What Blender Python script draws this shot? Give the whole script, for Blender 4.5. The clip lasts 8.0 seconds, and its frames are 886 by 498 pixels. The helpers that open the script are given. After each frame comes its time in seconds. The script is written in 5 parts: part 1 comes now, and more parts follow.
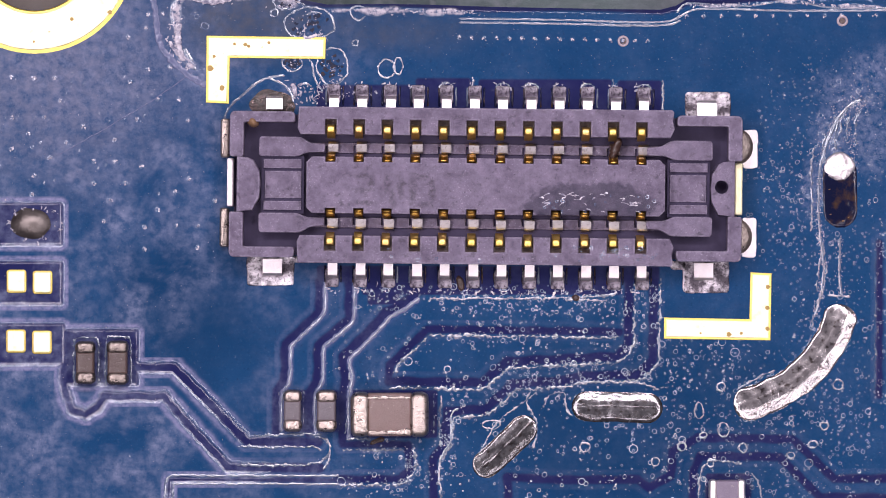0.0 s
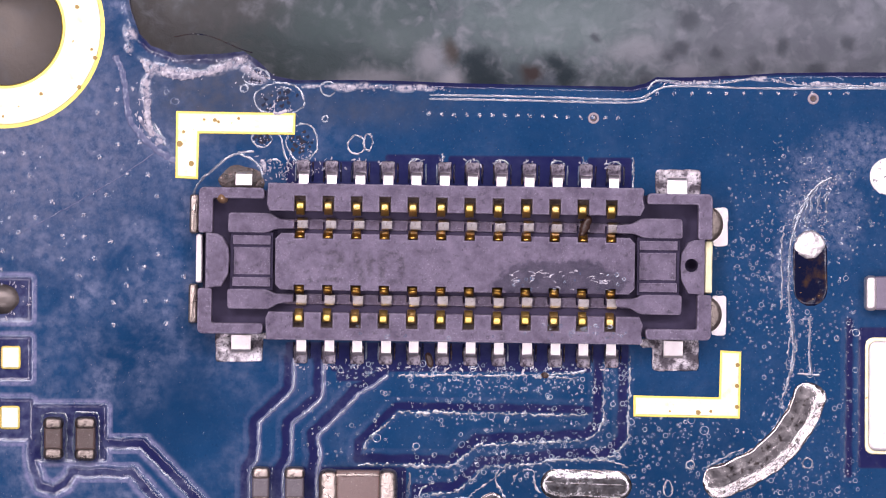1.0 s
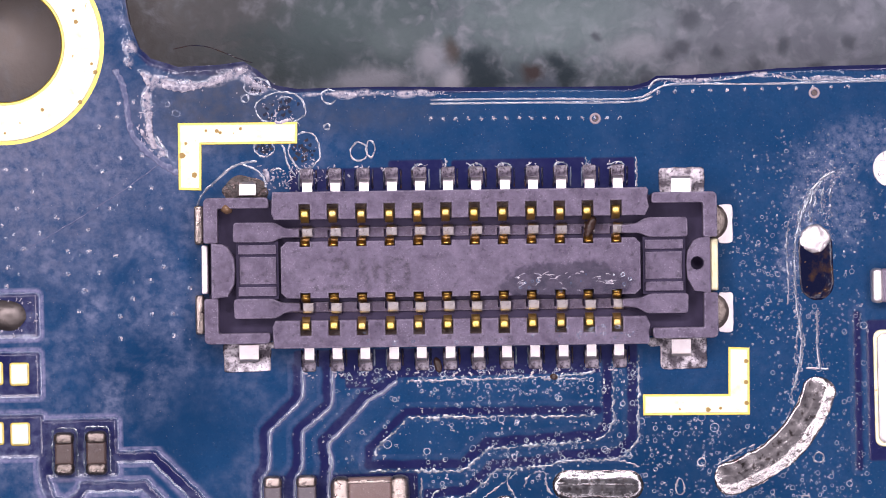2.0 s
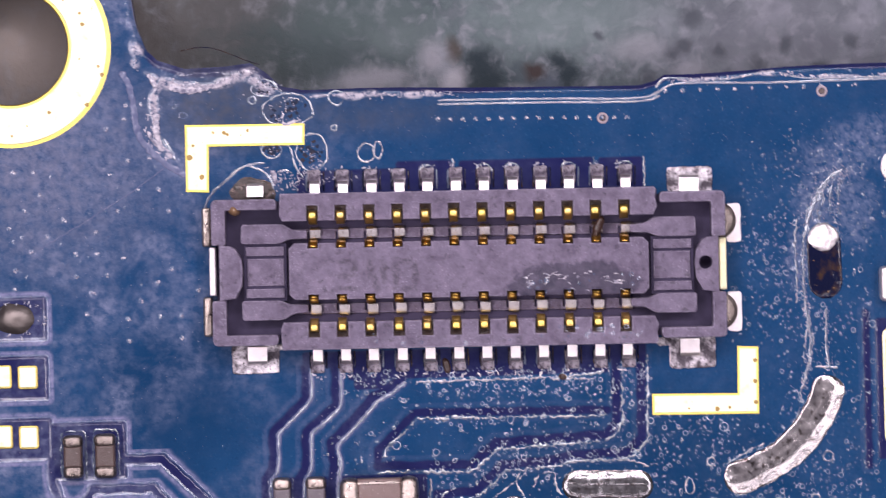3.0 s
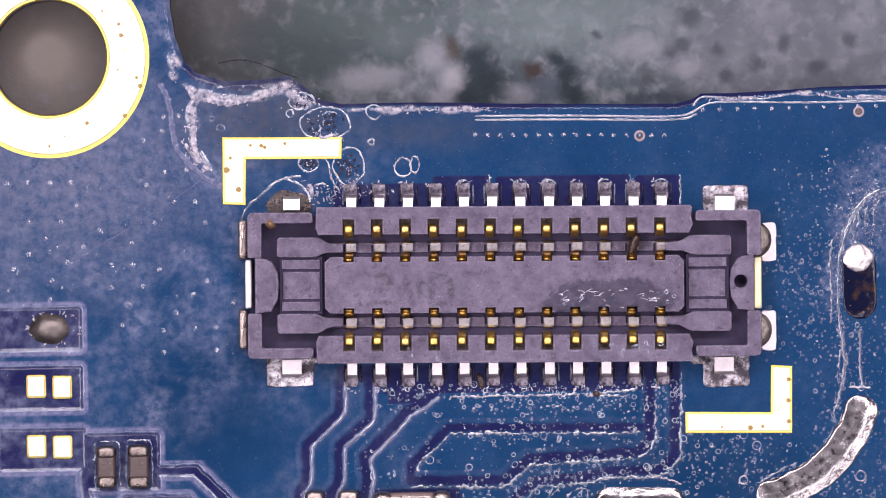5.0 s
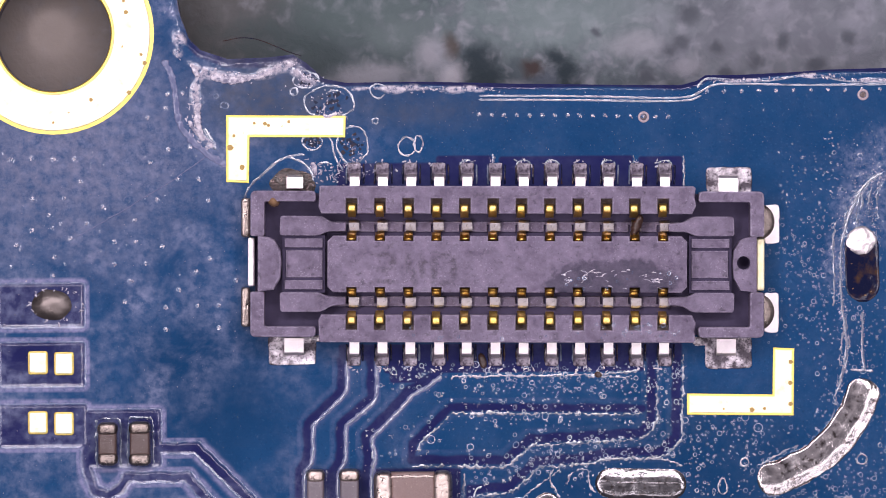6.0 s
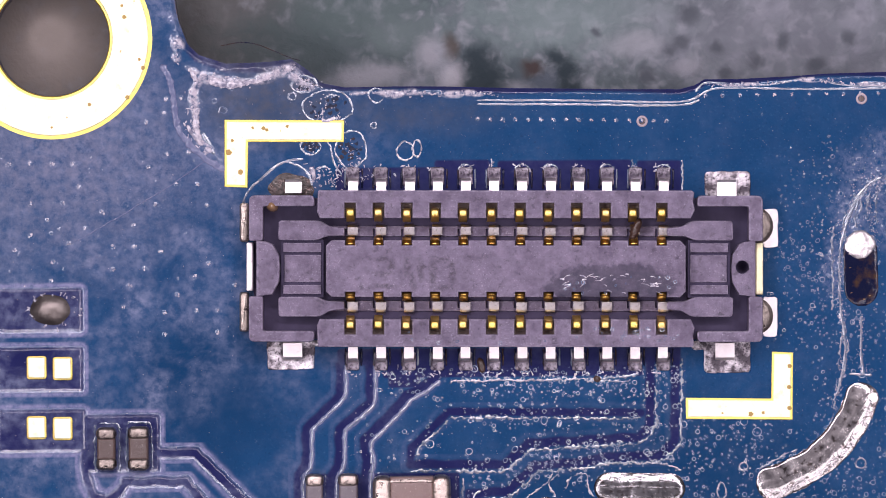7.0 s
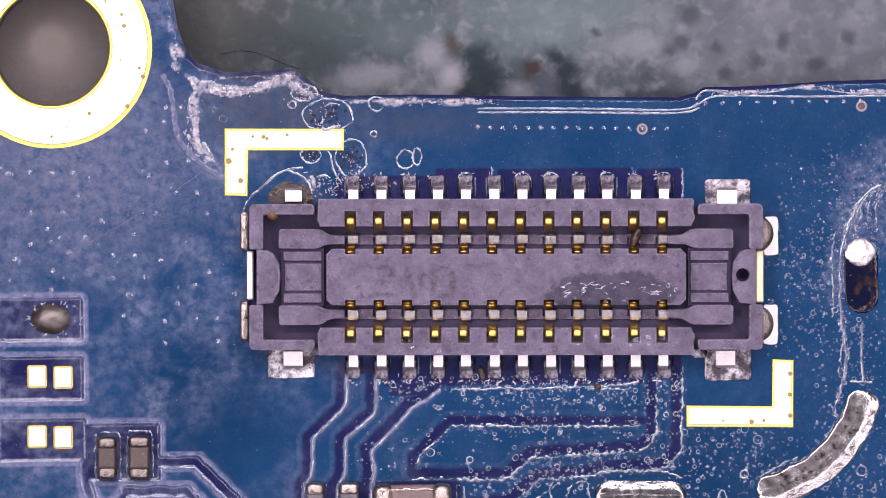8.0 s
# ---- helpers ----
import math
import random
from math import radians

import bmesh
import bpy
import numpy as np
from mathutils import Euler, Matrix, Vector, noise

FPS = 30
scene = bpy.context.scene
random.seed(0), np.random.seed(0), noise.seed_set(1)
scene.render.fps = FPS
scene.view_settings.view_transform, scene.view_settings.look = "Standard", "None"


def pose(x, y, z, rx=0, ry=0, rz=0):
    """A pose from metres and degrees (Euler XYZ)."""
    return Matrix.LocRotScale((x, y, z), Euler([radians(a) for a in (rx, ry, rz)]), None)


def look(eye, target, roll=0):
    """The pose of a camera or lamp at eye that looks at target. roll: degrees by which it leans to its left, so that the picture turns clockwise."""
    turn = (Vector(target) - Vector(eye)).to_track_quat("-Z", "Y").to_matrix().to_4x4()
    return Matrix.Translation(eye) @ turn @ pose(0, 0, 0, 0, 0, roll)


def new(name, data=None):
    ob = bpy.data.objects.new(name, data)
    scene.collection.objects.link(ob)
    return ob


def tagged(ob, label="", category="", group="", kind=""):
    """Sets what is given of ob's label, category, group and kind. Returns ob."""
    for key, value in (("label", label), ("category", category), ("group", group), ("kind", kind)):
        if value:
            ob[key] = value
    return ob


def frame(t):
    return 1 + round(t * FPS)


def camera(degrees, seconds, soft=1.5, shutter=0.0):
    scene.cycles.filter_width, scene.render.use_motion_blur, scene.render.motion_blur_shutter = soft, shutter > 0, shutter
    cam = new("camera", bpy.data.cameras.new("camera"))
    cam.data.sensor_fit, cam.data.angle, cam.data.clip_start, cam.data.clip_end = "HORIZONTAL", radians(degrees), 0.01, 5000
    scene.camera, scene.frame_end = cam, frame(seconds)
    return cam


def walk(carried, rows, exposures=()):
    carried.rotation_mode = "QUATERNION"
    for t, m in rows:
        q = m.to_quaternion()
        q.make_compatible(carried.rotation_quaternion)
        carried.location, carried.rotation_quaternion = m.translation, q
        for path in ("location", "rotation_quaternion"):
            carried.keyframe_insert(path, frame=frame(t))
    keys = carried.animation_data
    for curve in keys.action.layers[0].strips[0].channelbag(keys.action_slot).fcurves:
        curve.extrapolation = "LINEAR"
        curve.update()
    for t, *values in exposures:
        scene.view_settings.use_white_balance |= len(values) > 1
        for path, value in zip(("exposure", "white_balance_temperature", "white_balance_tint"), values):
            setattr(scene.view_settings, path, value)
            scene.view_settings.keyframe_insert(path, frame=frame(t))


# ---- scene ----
cam = camera(7.18, 8.0, soft=1.0, shutter=0.4)
walk(cam, [(0.0, pose(0, 0, 0.1)), (8.0, pose(0, 0, 0.1))])

# The board's way under the lens: seconds, x, y, z in millimetres, turn in degrees
BOARD_ROWS = [
    (0.0, 0.0000, -0.0000, 0.00, -0.00),
    (0.2, 0.0000, -0.0000, 0.00, -0.00),
    (0.4, -0.0048, -0.0046, 0.00, -0.06),
    (0.5, -0.0161, -0.0411, 0.00, -0.08),
    (0.6, -0.0239, -0.1074, 0.07, -0.10),
    (0.7, -0.1136, -0.3025, 0.13, -0.38),
    (0.8, -0.2455, -0.6030, 0.20, -0.85),
    (0.9, -0.3663, -0.9286, 0.20, -0.65),
    (1.0, -0.4358, -1.0850, 0.20, -0.23),
    (1.1, -0.4430, -1.1322, 0.20, -0.12),
    (1.2, -0.4558, -1.1788, 0.20, -0.22),
    (2.3, -0.2879, -1.1398, 0.20, 1.86),
    (2.4, -0.2845, -1.1342, 0.21, 1.90),
    (2.5, -0.2931, -1.1346, 0.23, 1.94),
    (2.7, -0.2881, -1.1359, 0.26, 1.88),
    (2.9, -0.2634, -1.1372, 0.28, 1.94),
    (3.0, -0.2088, -1.1701, 0.30, 1.73),
    (3.1, 0.0046, -1.3228, 0.27, 1.20),
    (3.2, 0.1010, -1.3789, 0.24, 1.10),
    (3.3, 0.0801, -1.3697, 0.21, 1.16),
    (3.4, 0.0559, -1.3550, 0.18, 1.26),
    (3.5, 0.0417, -1.3381, 0.15, 1.23),
    (3.6, 0.0365, -1.3254, 0.20, 1.30),
    (3.7, 0.0234, -1.3059, 0.25, 1.17),
    (3.8, 0.0854, -1.2502, 0.30, 1.28),
    (3.9, 0.3186, -1.1435, 0.42, 0.96),
    (4.0, 0.5309, -1.0831, 0.55, 0.35),
    (4.1, 0.5678, -1.1237, 0.42, 0.32),
    (4.2, 0.5161, -1.2013, 0.30, 0.42),
    (4.3, 0.3388, -1.3661, 0.25, 0.66),
    (4.4, 0.2716, -1.4367, 0.20, 0.88),
    (4.5, 0.2703, -1.4388, 0.15, 0.98),
    (4.6, 0.2717, -1.4504, 0.15, 1.02),
    (4.7, 0.2608, -1.4551, 0.15, 1.09),
    (5.8, 0.3560, -1.0754, 0.18, 0.48),
    (5.9, 0.3280, -1.1013, 0.18, 0.48),
    (6.0, 0.3091, -1.0992, 0.18, 0.50),
    (6.1, 0.2919, -1.1464, 0.18, 0.55),
    (6.2, 0.2753, -1.1968, 0.18, 0.67),
    (6.3, 0.2752, -1.2010, 0.19, 0.69),
    (6.4, 0.2715, -1.1978, 0.19, 0.69),
    (6.5, 0.2743, -1.1879, 0.19, 0.66),
    (6.6, 0.2852, -1.1748, 0.19, 0.59),
    (6.8, 0.2865, -1.1631, 0.20, 0.55),
    (7.0, 0.2906, -1.1624, 0.20, 0.56),
    (7.2, 0.2942, -1.1561, 0.20, 0.53),
    (7.4, 0.2976, -1.1618, 0.21, 0.58),
    (7.5, 0.2990, -1.2153, 0.21, 0.54),
    (7.6, 0.2970, -1.2767, 0.21, 0.65),
    (7.8, 0.2973, -1.2785, 0.22, 0.67),
    (8.0, 0.2972, -1.2785, 0.22, 0.67),
]
# The mat is nudged a little while the board is shifted: seconds, x, y in millimetres
MAT_ROWS = [(0.0, -0.008, -0.08), (1.0, -0.008, -0.08), (2.5, 0.02, -0.056), (3.0, 0.036, -0.05), (3.6, 0.036, -0.05),
            (4.0, 0.022, -0.03), (4.5, 0.016, -0.045), (6.0, 0.0, 0.0), (8.0, 0.0, 0.0)]

# ---------------------------------------------------------------- world and light
scene.view_settings.exposure = 0.0
world = bpy.data.worlds.new("room")
scene.world = world
world.use_nodes = True
bg = world.node_tree.nodes["Background"]
bg.inputs["Color"].default_value = (0.82, 0.76, 1.0, 1)
bg.inputs["Strength"].default_value = 0.155

# the microscope's ring of lamps round the lens, brighter towards the far left
RING_RADIUS, RING_HEIGHT, RING_POWER = 0.036, 0.072, 0.0053
for i in range(16):
    a = radians(22.5 * i)
    lamp = bpy.data.lights.new("ring_light_led", "AREA")
    lamp.shape, lamp.size, lamp.size_y = "RECTANGLE", 0.0142, 0.0075
    lamp.energy, lamp.color = RING_POWER * (1 + 0.55 * math.cos(a - radians(108))), (0.98, 0.90, 1.0)
    led = new("ring_light_led", lamp)
    led.matrix_world = look((RING_RADIUS * math.cos(a), RING_RADIUS * math.sin(a), RING_HEIGHT), (0, 0, 0))

# ---------------------------------------------------------------- building helpers
U = 8e-6          # the plan's unit: 8 micrometres
CX, CY = 784, 441  # the plan's point that is the board's origin


def at(u, v):
    """A point of the plan (u to the right, v downwards), in plan units round the board's origin."""
    return u - CX, CY - v


def part(name, bm, material, parent=None, label="", loc=(0, 0, 0), turn=0.0, smooth=False):
    """Links a bmesh, given in plan units, as one mesh object."""
    me = bpy.data.meshes.new(name)
    bmesh.ops.recalc_face_normals(bm, faces=bm.faces)
    bm.to_mesh(me)
    bm.free()
    me.transform(Matrix.Scale(U, 4))
    if smooth:
        me.shade_smooth()
    me.materials.append(material)
    return placed(name, me, parent, label, loc, turn)


def placed(name, me, parent=None, label="", loc=(0, 0, 0), turn=0.0):
    ob = new(name, me)
    ob.parent = parent
    ob.location = [c * U for c in loc]
    ob.rotation_euler = (0, 0, radians(turn))
    if label:
        tagged(ob, label)
    return ob


def inset(pts, d):
    """The closed outline pts (anticlockwise) moved inwards by d."""
    n, out = len(pts), []
    for i in range(n):
        a, b, c = Vector(pts[i - 1]), Vector(pts[i]), Vector(pts[(i + 1) % n])
        e, f = (b - a).normalized(), (c - b).normalized()
        p, q = Vector((-e.y, e.x)), Vector((-f.y, f.x))
        m = p + q
        k = max(m.dot(m) / 2, 0.35)
        out.append(tuple(b + m * (d / k)))
    return out


def area(pts):
    return sum(pts[i - 1][0] * pts[i][1] - pts[i][0] * pts[i - 1][1] for i in range(len(pts))) / 2


def prism(bm, pts, z0, z1, b=1.5, steps=2):
    """A slab over an outline, with a rounded upper edge of radius b."""
    if area(pts) < 0:
        pts = pts[::-1]
    rings = [(pts, z0)]
    for k in range(steps + 1):
        a = math.pi / 2 * k / steps
        rings.append((inset(pts, b * (1 - math.cos(a))) if k else pts, z1 - b + b * math.sin(a)))
    if b <= 0:
        rings = [(pts, z0), (pts, z1)]
    loops = [[bm.verts.new((x, y, z)) for x, y in ring] for ring, z in rings]
    n = len(pts)
    for lo, hi in zip(loops, loops[1:]):
        for i in range(n):
            bm.faces.new((lo[i - 1], lo[i], hi[i], hi[i - 1]))
    bm.faces.new(loops[-1])
    bm.faces.new(loops[0][::-1])
    return bm


def rect(x0, y0, x1, y1, r=0, n=3):
    """A rectangle's outline with rounded corners."""
    x0, x1, y0, y1 = min(x0, x1), max(x0, x1), min(y0, y1), max(y0, y1)
    if r <= 0:
        return [(x0, y0), (x1, y0), (x1, y1), (x0, y1)]
    out = []
    for cx, cy, a0 in ((x1 - r, y0 + r, -90), (x1 - r, y1 - r, 0), (x0 + r, y1 - r, 90), (x0 + r, y0 + r, 180)):
        for k in range(n + 1):
            a = radians(a0 + 90 * k / n)
            out.append((cx + r * math.cos(a), cy + r * math.sin(a)))
    return out


def ribbon(bm, profile, x0, x1, thick):
    """A bent metal strip: its side view (y, z), width from x0 to x1, and thickness."""
    n, off = len(profile), []
    for i in range(n):
        a, c = Vector(profile[max(i - 1, 0)]), Vector(profile[min(i + 1, n - 1)])
        d = (c - a).normalized()
        off.append((profile[i][0] + d.y * thick, profile[i][1] - d.x * thick))
    loop = list(profile) + off[::-1]
    left = [bm.verts.new((x0, y, z)) for y, z in loop]
    right = [bm.verts.new((x1, y, z)) for y, z in loop]
    m = len(loop)
    for i in range(m):
        bm.faces.new((left[i - 1], left[i], right[i], right[i - 1]))
    for i in range(n - 1):
        bm.faces.new((left[i], left[i + 1], left[m - 2 - i], left[m - 1 - i]))
        bm.faces.new((right[i + 1], right[i], right[m - 1 - i], right[m - 2 - i]))
    return bm


def strip(bm, profile, xs, drops):
    """A pressed metal strip over a side view (y, z), rounded across: half widths and how far the strip has dropped there."""
    across = [(-a, b) for a, b in zip(xs, drops)] + [(a, b) for a, b in zip(xs[::-1], drops[::-1])]
    rows = [[bm.verts.new((x, y, z - d)) for x, d in across] for y, z in profile]
    for lo, hi in zip(rows, rows[1:]):
        for k in range(len(across) - 1):
            bm.faces.new((lo[k], lo[k + 1], hi[k + 1], hi[k]))
    return bm


def smooth_path(pts, step=3.0):
    """Points of a polyline at even steps, its corners eased."""
    pts = [Vector(p) for p in pts]
    for _ in range(2):
        cut = [pts[0]]
        for a, b in zip(pts, pts[1:]):
            cut += [a.lerp(b, 0.25), a.lerp(b, 0.75)]
        pts = cut + [pts[-1]]
    out, left = [pts[0]], step
    for a, b in zip(pts, pts[1:]):
        run, ln = 0.0, (b - a).length
        while ln - run >= left:
            run += left
            out.append(a.lerp(b, run / ln))
            left = step
        left -= ln - run
    if (out[-1] - pts[-1]).length > step * 0.3:
        out.append(pts[-1])
    return out


def rounded_path(pts, r, step=1.8):
    """Points of a polyline at even steps, its corners rounded with one radius."""
    pts = [Vector(p) for p in pts]
    out = [pts[0]]
    for a, b, c in zip(pts, pts[1:], pts[2:]):
        k = min(r, (b - a).length * 0.45, (c - b).length * 0.45)
        p, q = b + (a - b).normalized() * k, b + (c - b).normalized() * k
        out += [p.lerp(b, t).lerp(b.lerp(q, t), t) for t in (0, 0.2, 0.4, 0.6, 0.8, 1)]
    out.append(pts[-1])
    line, left = [out[0]], step
    for a, b in zip(out, out[1:]):
        run, ln = 0.0, (b - a).length
        while ln - run >= left:
            run += left
            line.append(a.lerp(b, run / ln))
            left = step
        left -= ln - run
    return line


def soft_corners(pts, r, n=4):
    """A closed outline with its corners rounded; r is one radius or one for each corner."""
    out = []
    for i, b in enumerate(pts):
        a, b, c = Vector(pts[i - 1]), Vector(b), Vector(pts[(i + 1) % len(pts)])
        k = min(r[i] if isinstance(r, (list, tuple)) else r, (b - a).length * 0.49, (c - b).length * 0.49)
        if k < 0.2:
            out.append(tuple(b))
            continue
        p, q = b + (a - b).normalized() * k, b + (c - b).normalized() * k
        out += [tuple(p.lerp(b, t / n).lerp(b.lerp(q, t / n), t / n)) for t in range(n + 1)]
    return out


def wobble(x, y, scale, seed=0.0):
    return noise.noise((x / scale + seed, y / scale - seed, seed * 1.7))


def bead(bm, pts, half, height, z0=0.0, sides=10, rough=0.0, crease=0.0, seed=0.0, step=4.0, vary=0.0, fine=0.6, power=0.8, jitter=0.0, roof=0):
    """A rounded bead of solder or flux along a path: half its width, its height, its roughness, and the depth of a crease along it."""
    path = smooth_path(pts, step)
    n, rings = len(path), []
    run = [0.0]
    for a, b in zip(path, path[1:]):
        run.append(run[-1] + (b - a).length)
    for i, p in enumerate(path):
        d = (path[min(i + 1, n - 1)] - path[max(i - 1, 0)]).normalized()
        side = Vector((-d.y, d.x))
        p = p + side * jitter * (wobble(run[i], seed, 9, 1.3) + 0.7 * wobble(run[i], seed, 3.5, 2.1))
        e = min(run[i], run[-1] - run[i])
        k = math.sqrt(max(0.06, 1 - max(0.0, 1 - e / half) ** 2))
        k *= max(0.08, 1 + vary * wobble(run[i], 0.0, 11, seed + 5) + vary * wobble(run[i], 3.0, 4, seed))
        ring = []
        for j in range(sides + 1):
            a = math.pi * j / sides
            w, h = math.cos(a) * half * k, max(0.0, math.sin(a)) ** power * height * k
            if roof:
                t = roof * math.cos(a)
                h = height * k * ((1 - t) / 0.9 if t > 0.1 else 1 - ((0.1 - t) / 1.1) ** 5)
            h -= crease * math.exp(-((math.cos(a) - 0.1 * (roof or -1)) / 0.13) ** 2) * k
            q = p + side * w
            h *= 1 + rough * wobble(q.x, q.y, 14, seed) + fine * rough * wobble(q.x, q.y, 5, seed + 3)
            q = q + side * (rough * 3 * wobble(q.x, q.y, 18, seed + 9))
            ring.append(bm.verts.new((q.x, q.y, z0 + max(h, 0) - (1.0 if j in (0, sides) and sides > 2 else 0))))
        rings.append(ring)
    for a, b in zip(rings, rings[1:]):
        for j in range(sides):
            bm.faces.new((a[j], a[j + 1], b[j + 1], b[j]))
    bm.faces.new(rings[0])
    bm.faces.new(rings[-1][::-1])
    return bm


def joint(pts, half, profile, rough=0.5, seed=0.0, z0=0.0, step=2.5, sides=36, streak=1.0, end=1.0):
    """A hand-soldered joint along a path: half its width, its cross-section as (side, height) from one side to the other, and its unevenness."""
    path = smooth_path(pts, step)
    run = [0.0]
    for a, b in zip(path, path[1:]):
        run.append(run[-1] + (b - a).length)
    ws, hs = zip(*sorted(profile))
    bm, rings, n = bmesh.new(), [], len(path)
    for i, p in enumerate(path):
        d = (path[min(i + 1, n - 1)] - path[max(i - 1, 0)]).normalized()
        side = Vector((-d.y, d.x))
        e = min(run[i], run[-1] - run[i]) / (half * end)
        k = math.sqrt(max(0.03, 1 - max(0.0, 1 - e) ** 2))
        ring = []
        for j in range(sides + 1):
            t = -math.cos(math.pi * j / sides)
            h = float(np.interp(t + 0.12 * wobble(run[i], seed, 30, 4.0), ws, hs)) * k * (1 + 0.3 * wobble(run[i], t, 24, seed + 2))
            u, v = run[i], t * half
            h += streak * wobble(u / 3, v, 6, seed) * k * (1 - t * t) + rough * (wobble(u, v, 9, seed + 3) + 0.6 * wobble(u, v, 4, seed + 6)) * (1 - t * t) ** 0.5
            q = p + side * (t * half * k * (1 + 0.06 * wobble(u, t, 16, seed + 9)))
            ring.append(bm.verts.new((q.x, q.y, z0 + max(h, 0.1) - (2.0 if j in (0, sides) else 0))))
        rings.append(ring)
    for a, b in zip(rings, rings[1:]):
        for j in range(sides):
            bm.faces.new((a[j], a[j + 1], b[j + 1], b[j]))
    bm.faces.new(rings[0])
    bm.faces.new(rings[-1][::-1])
    return bm


# ---------------------------------------------------------------- materials
def dome(u, v, rx, ry, high, seed, rough=1.0):
    """A low uneven dome of solder."""
    bm, loops = bmesh.new(), []
    hx, hy = at(u, v)
    for k in range(11):
        q = 0.04 + 0.96 * k / 10
        loop = []
        for j in range(40):
            a = 2 * math.pi * j / 40
            r = q * (1 + 0.22 * rough * wobble(30 * math.cos(a), 30 * math.sin(a), 16, seed) * q)
            x, y = hx + rx * r * math.cos(a), hy + ry * r * math.sin(a)
            loop.append(bm.verts.new((x, y, high * (1 - q * q) - 0.6 * q + rough * (0.9 * wobble(x, y, 9, seed + 2) + 0.5 * wobble(x, y, 4, seed - 1)) * (1 - q))))
        loops.append(loop)
    for lo, hi in zip(loops, loops[1:]):
        for j in range(40):
            bm.faces.new((lo[j - 1], lo[j], hi[j], hi[j - 1]))
    bm.faces.new(loops[0])
    return bm


class Nodes:
    """A short way to write node materials; lengths are in plan units."""

    def __init__(self, name):
        self.mat = bpy.data.materials.new(name)
        self.mat.use_nodes = True
        self.tree = self.mat.node_tree
        self.shader = self.tree.nodes["Principled BSDF"]
        coord = self.tree.nodes.new("ShaderNodeTexCoord")
        scale = self.tree.nodes.new("ShaderNodeVectorMath")
        scale.operation = "SCALE"
        scale.inputs["Scale"].default_value = 1 / U
        self.link(coord.outputs["Object"], scale.inputs[0])
        self.at = scale.outputs[0]

    def link(self, a, b):
        self.tree.links.new(a, b)

    def noise(self, size, detail=3.0, rough=0.55, warp=0.0, where=None):
        n = self.tree.nodes.new("ShaderNodeTexNoise")
        n.inputs["Scale"].default_value = 1.0 / size
        n.inputs["Detail"].default_value = detail
        n.inputs["Roughness"].default_value = rough
        n.inputs["Distortion"].default_value = warp
        self.link(where or self.at, n.inputs["Vector"])
        return n.outputs["Fac"]

    def ramp(self, fac, *stops):
        n = self.tree.nodes.new("ShaderNodeValToRGB")
        e = n.color_ramp.elements
        while len(e) < len(stops):
            e.new(0.5)
        for el, (pos, col) in zip(e, stops):
            el.position = pos
            el.color = (col, col, col, 1) if isinstance(col, (int, float)) else (*col, 1)
        self.link(fac, n.inputs["Fac"])
        return n.outputs["Color"]

    def mix(self, fac, a, b, mode="MIX"):
        n = self.tree.nodes.new("ShaderNodeMix")
        n.data_type, n.blend_type = "RGBA", mode
        for value, socket in ((fac, n.inputs[0]), (a, n.inputs[6]), (b, n.inputs[7])):
            if isinstance(value, (int, float)):
                socket.default_value = value
            elif isinstance(value, tuple):
                socket.default_value = (*value, 1)
            else:
                self.link(value, socket)
        return n.outputs[2]

    def math(self, op, a, b=0.0):
        n = self.tree.nodes.new("ShaderNodeMath")
        n.operation = op
        for value, socket in ((a, n.inputs[0]), (b, n.inputs[1])):
            if isinstance(value, (int, float)):
                socket.default_value = value
            else:
                self.link(value, socket)
        return n.outputs[0]

    def axis(self, which):
        n = self.tree.nodes.new("ShaderNodeSeparateXYZ")
        self.link(self.at, n.inputs[0])
        return n.outputs[which]

    def field(self, name):
        n = self.tree.nodes.new("ShaderNodeAttribute")
        n.attribute_name = name
        return n.outputs["Fac"]

    def random(self):
        return self.tree.nodes.new("ShaderNodeObjectInfo").outputs["Random"]

    def spot(self, x, y, rx, ry, soft=0.5, warp=0.0, size=30.0):
        """1 inside an ellipse of the plan, fading to 0 at its rim."""
        c = self.tree.nodes.new("ShaderNodeVectorMath")
        c.operation = "SUBTRACT"
        self.link(self.at, c.inputs[0])
        c.inputs[1].default_value = (x, y, 0)
        m = self.tree.nodes.new("ShaderNodeVectorMath")
        m.operation = "MULTIPLY"
        self.link(c.outputs[0], m.inputs[0])
        m.inputs[1].default_value = (1 / rx, 1 / ry, 0)
        ln = self.tree.nodes.new("ShaderNodeVectorMath")
        ln.operation = "LENGTH"
        self.link(m.outputs[0], ln.inputs[0])
        d = ln.outputs["Value"]
        if warp:
            d = self.math("ADD", d, self.math("MULTIPLY", self.math("SUBTRACT", self.noise(size), 0.5), warp))
        n = self.tree.nodes.new("ShaderNodeMapRange")
        n.interpolation_type = "SMOOTHSTEP"
        self.link(d, n.inputs["Value"])
        n.inputs["From Min"].default_value, n.inputs["From Max"].default_value = 1.0, 1.0 - soft
        return n.outputs["Result"]

    def done(self, color=None, rough=None, metal=0.0, bump=None, depth=1.0, **more):
        s = self.shader.inputs
        for value, socket in ((color, s["Base Color"]), (rough, s["Roughness"])):
            if value is None:
                continue
            if isinstance(value, (int, float)):
                socket.default_value = value
            elif isinstance(value, tuple):
                socket.default_value = (*value, 1)
            else:
                self.link(value, socket)
        s["Metallic"].default_value = metal
        for key, value in more.items():
            s[key.replace("_", " ")].default_value = value
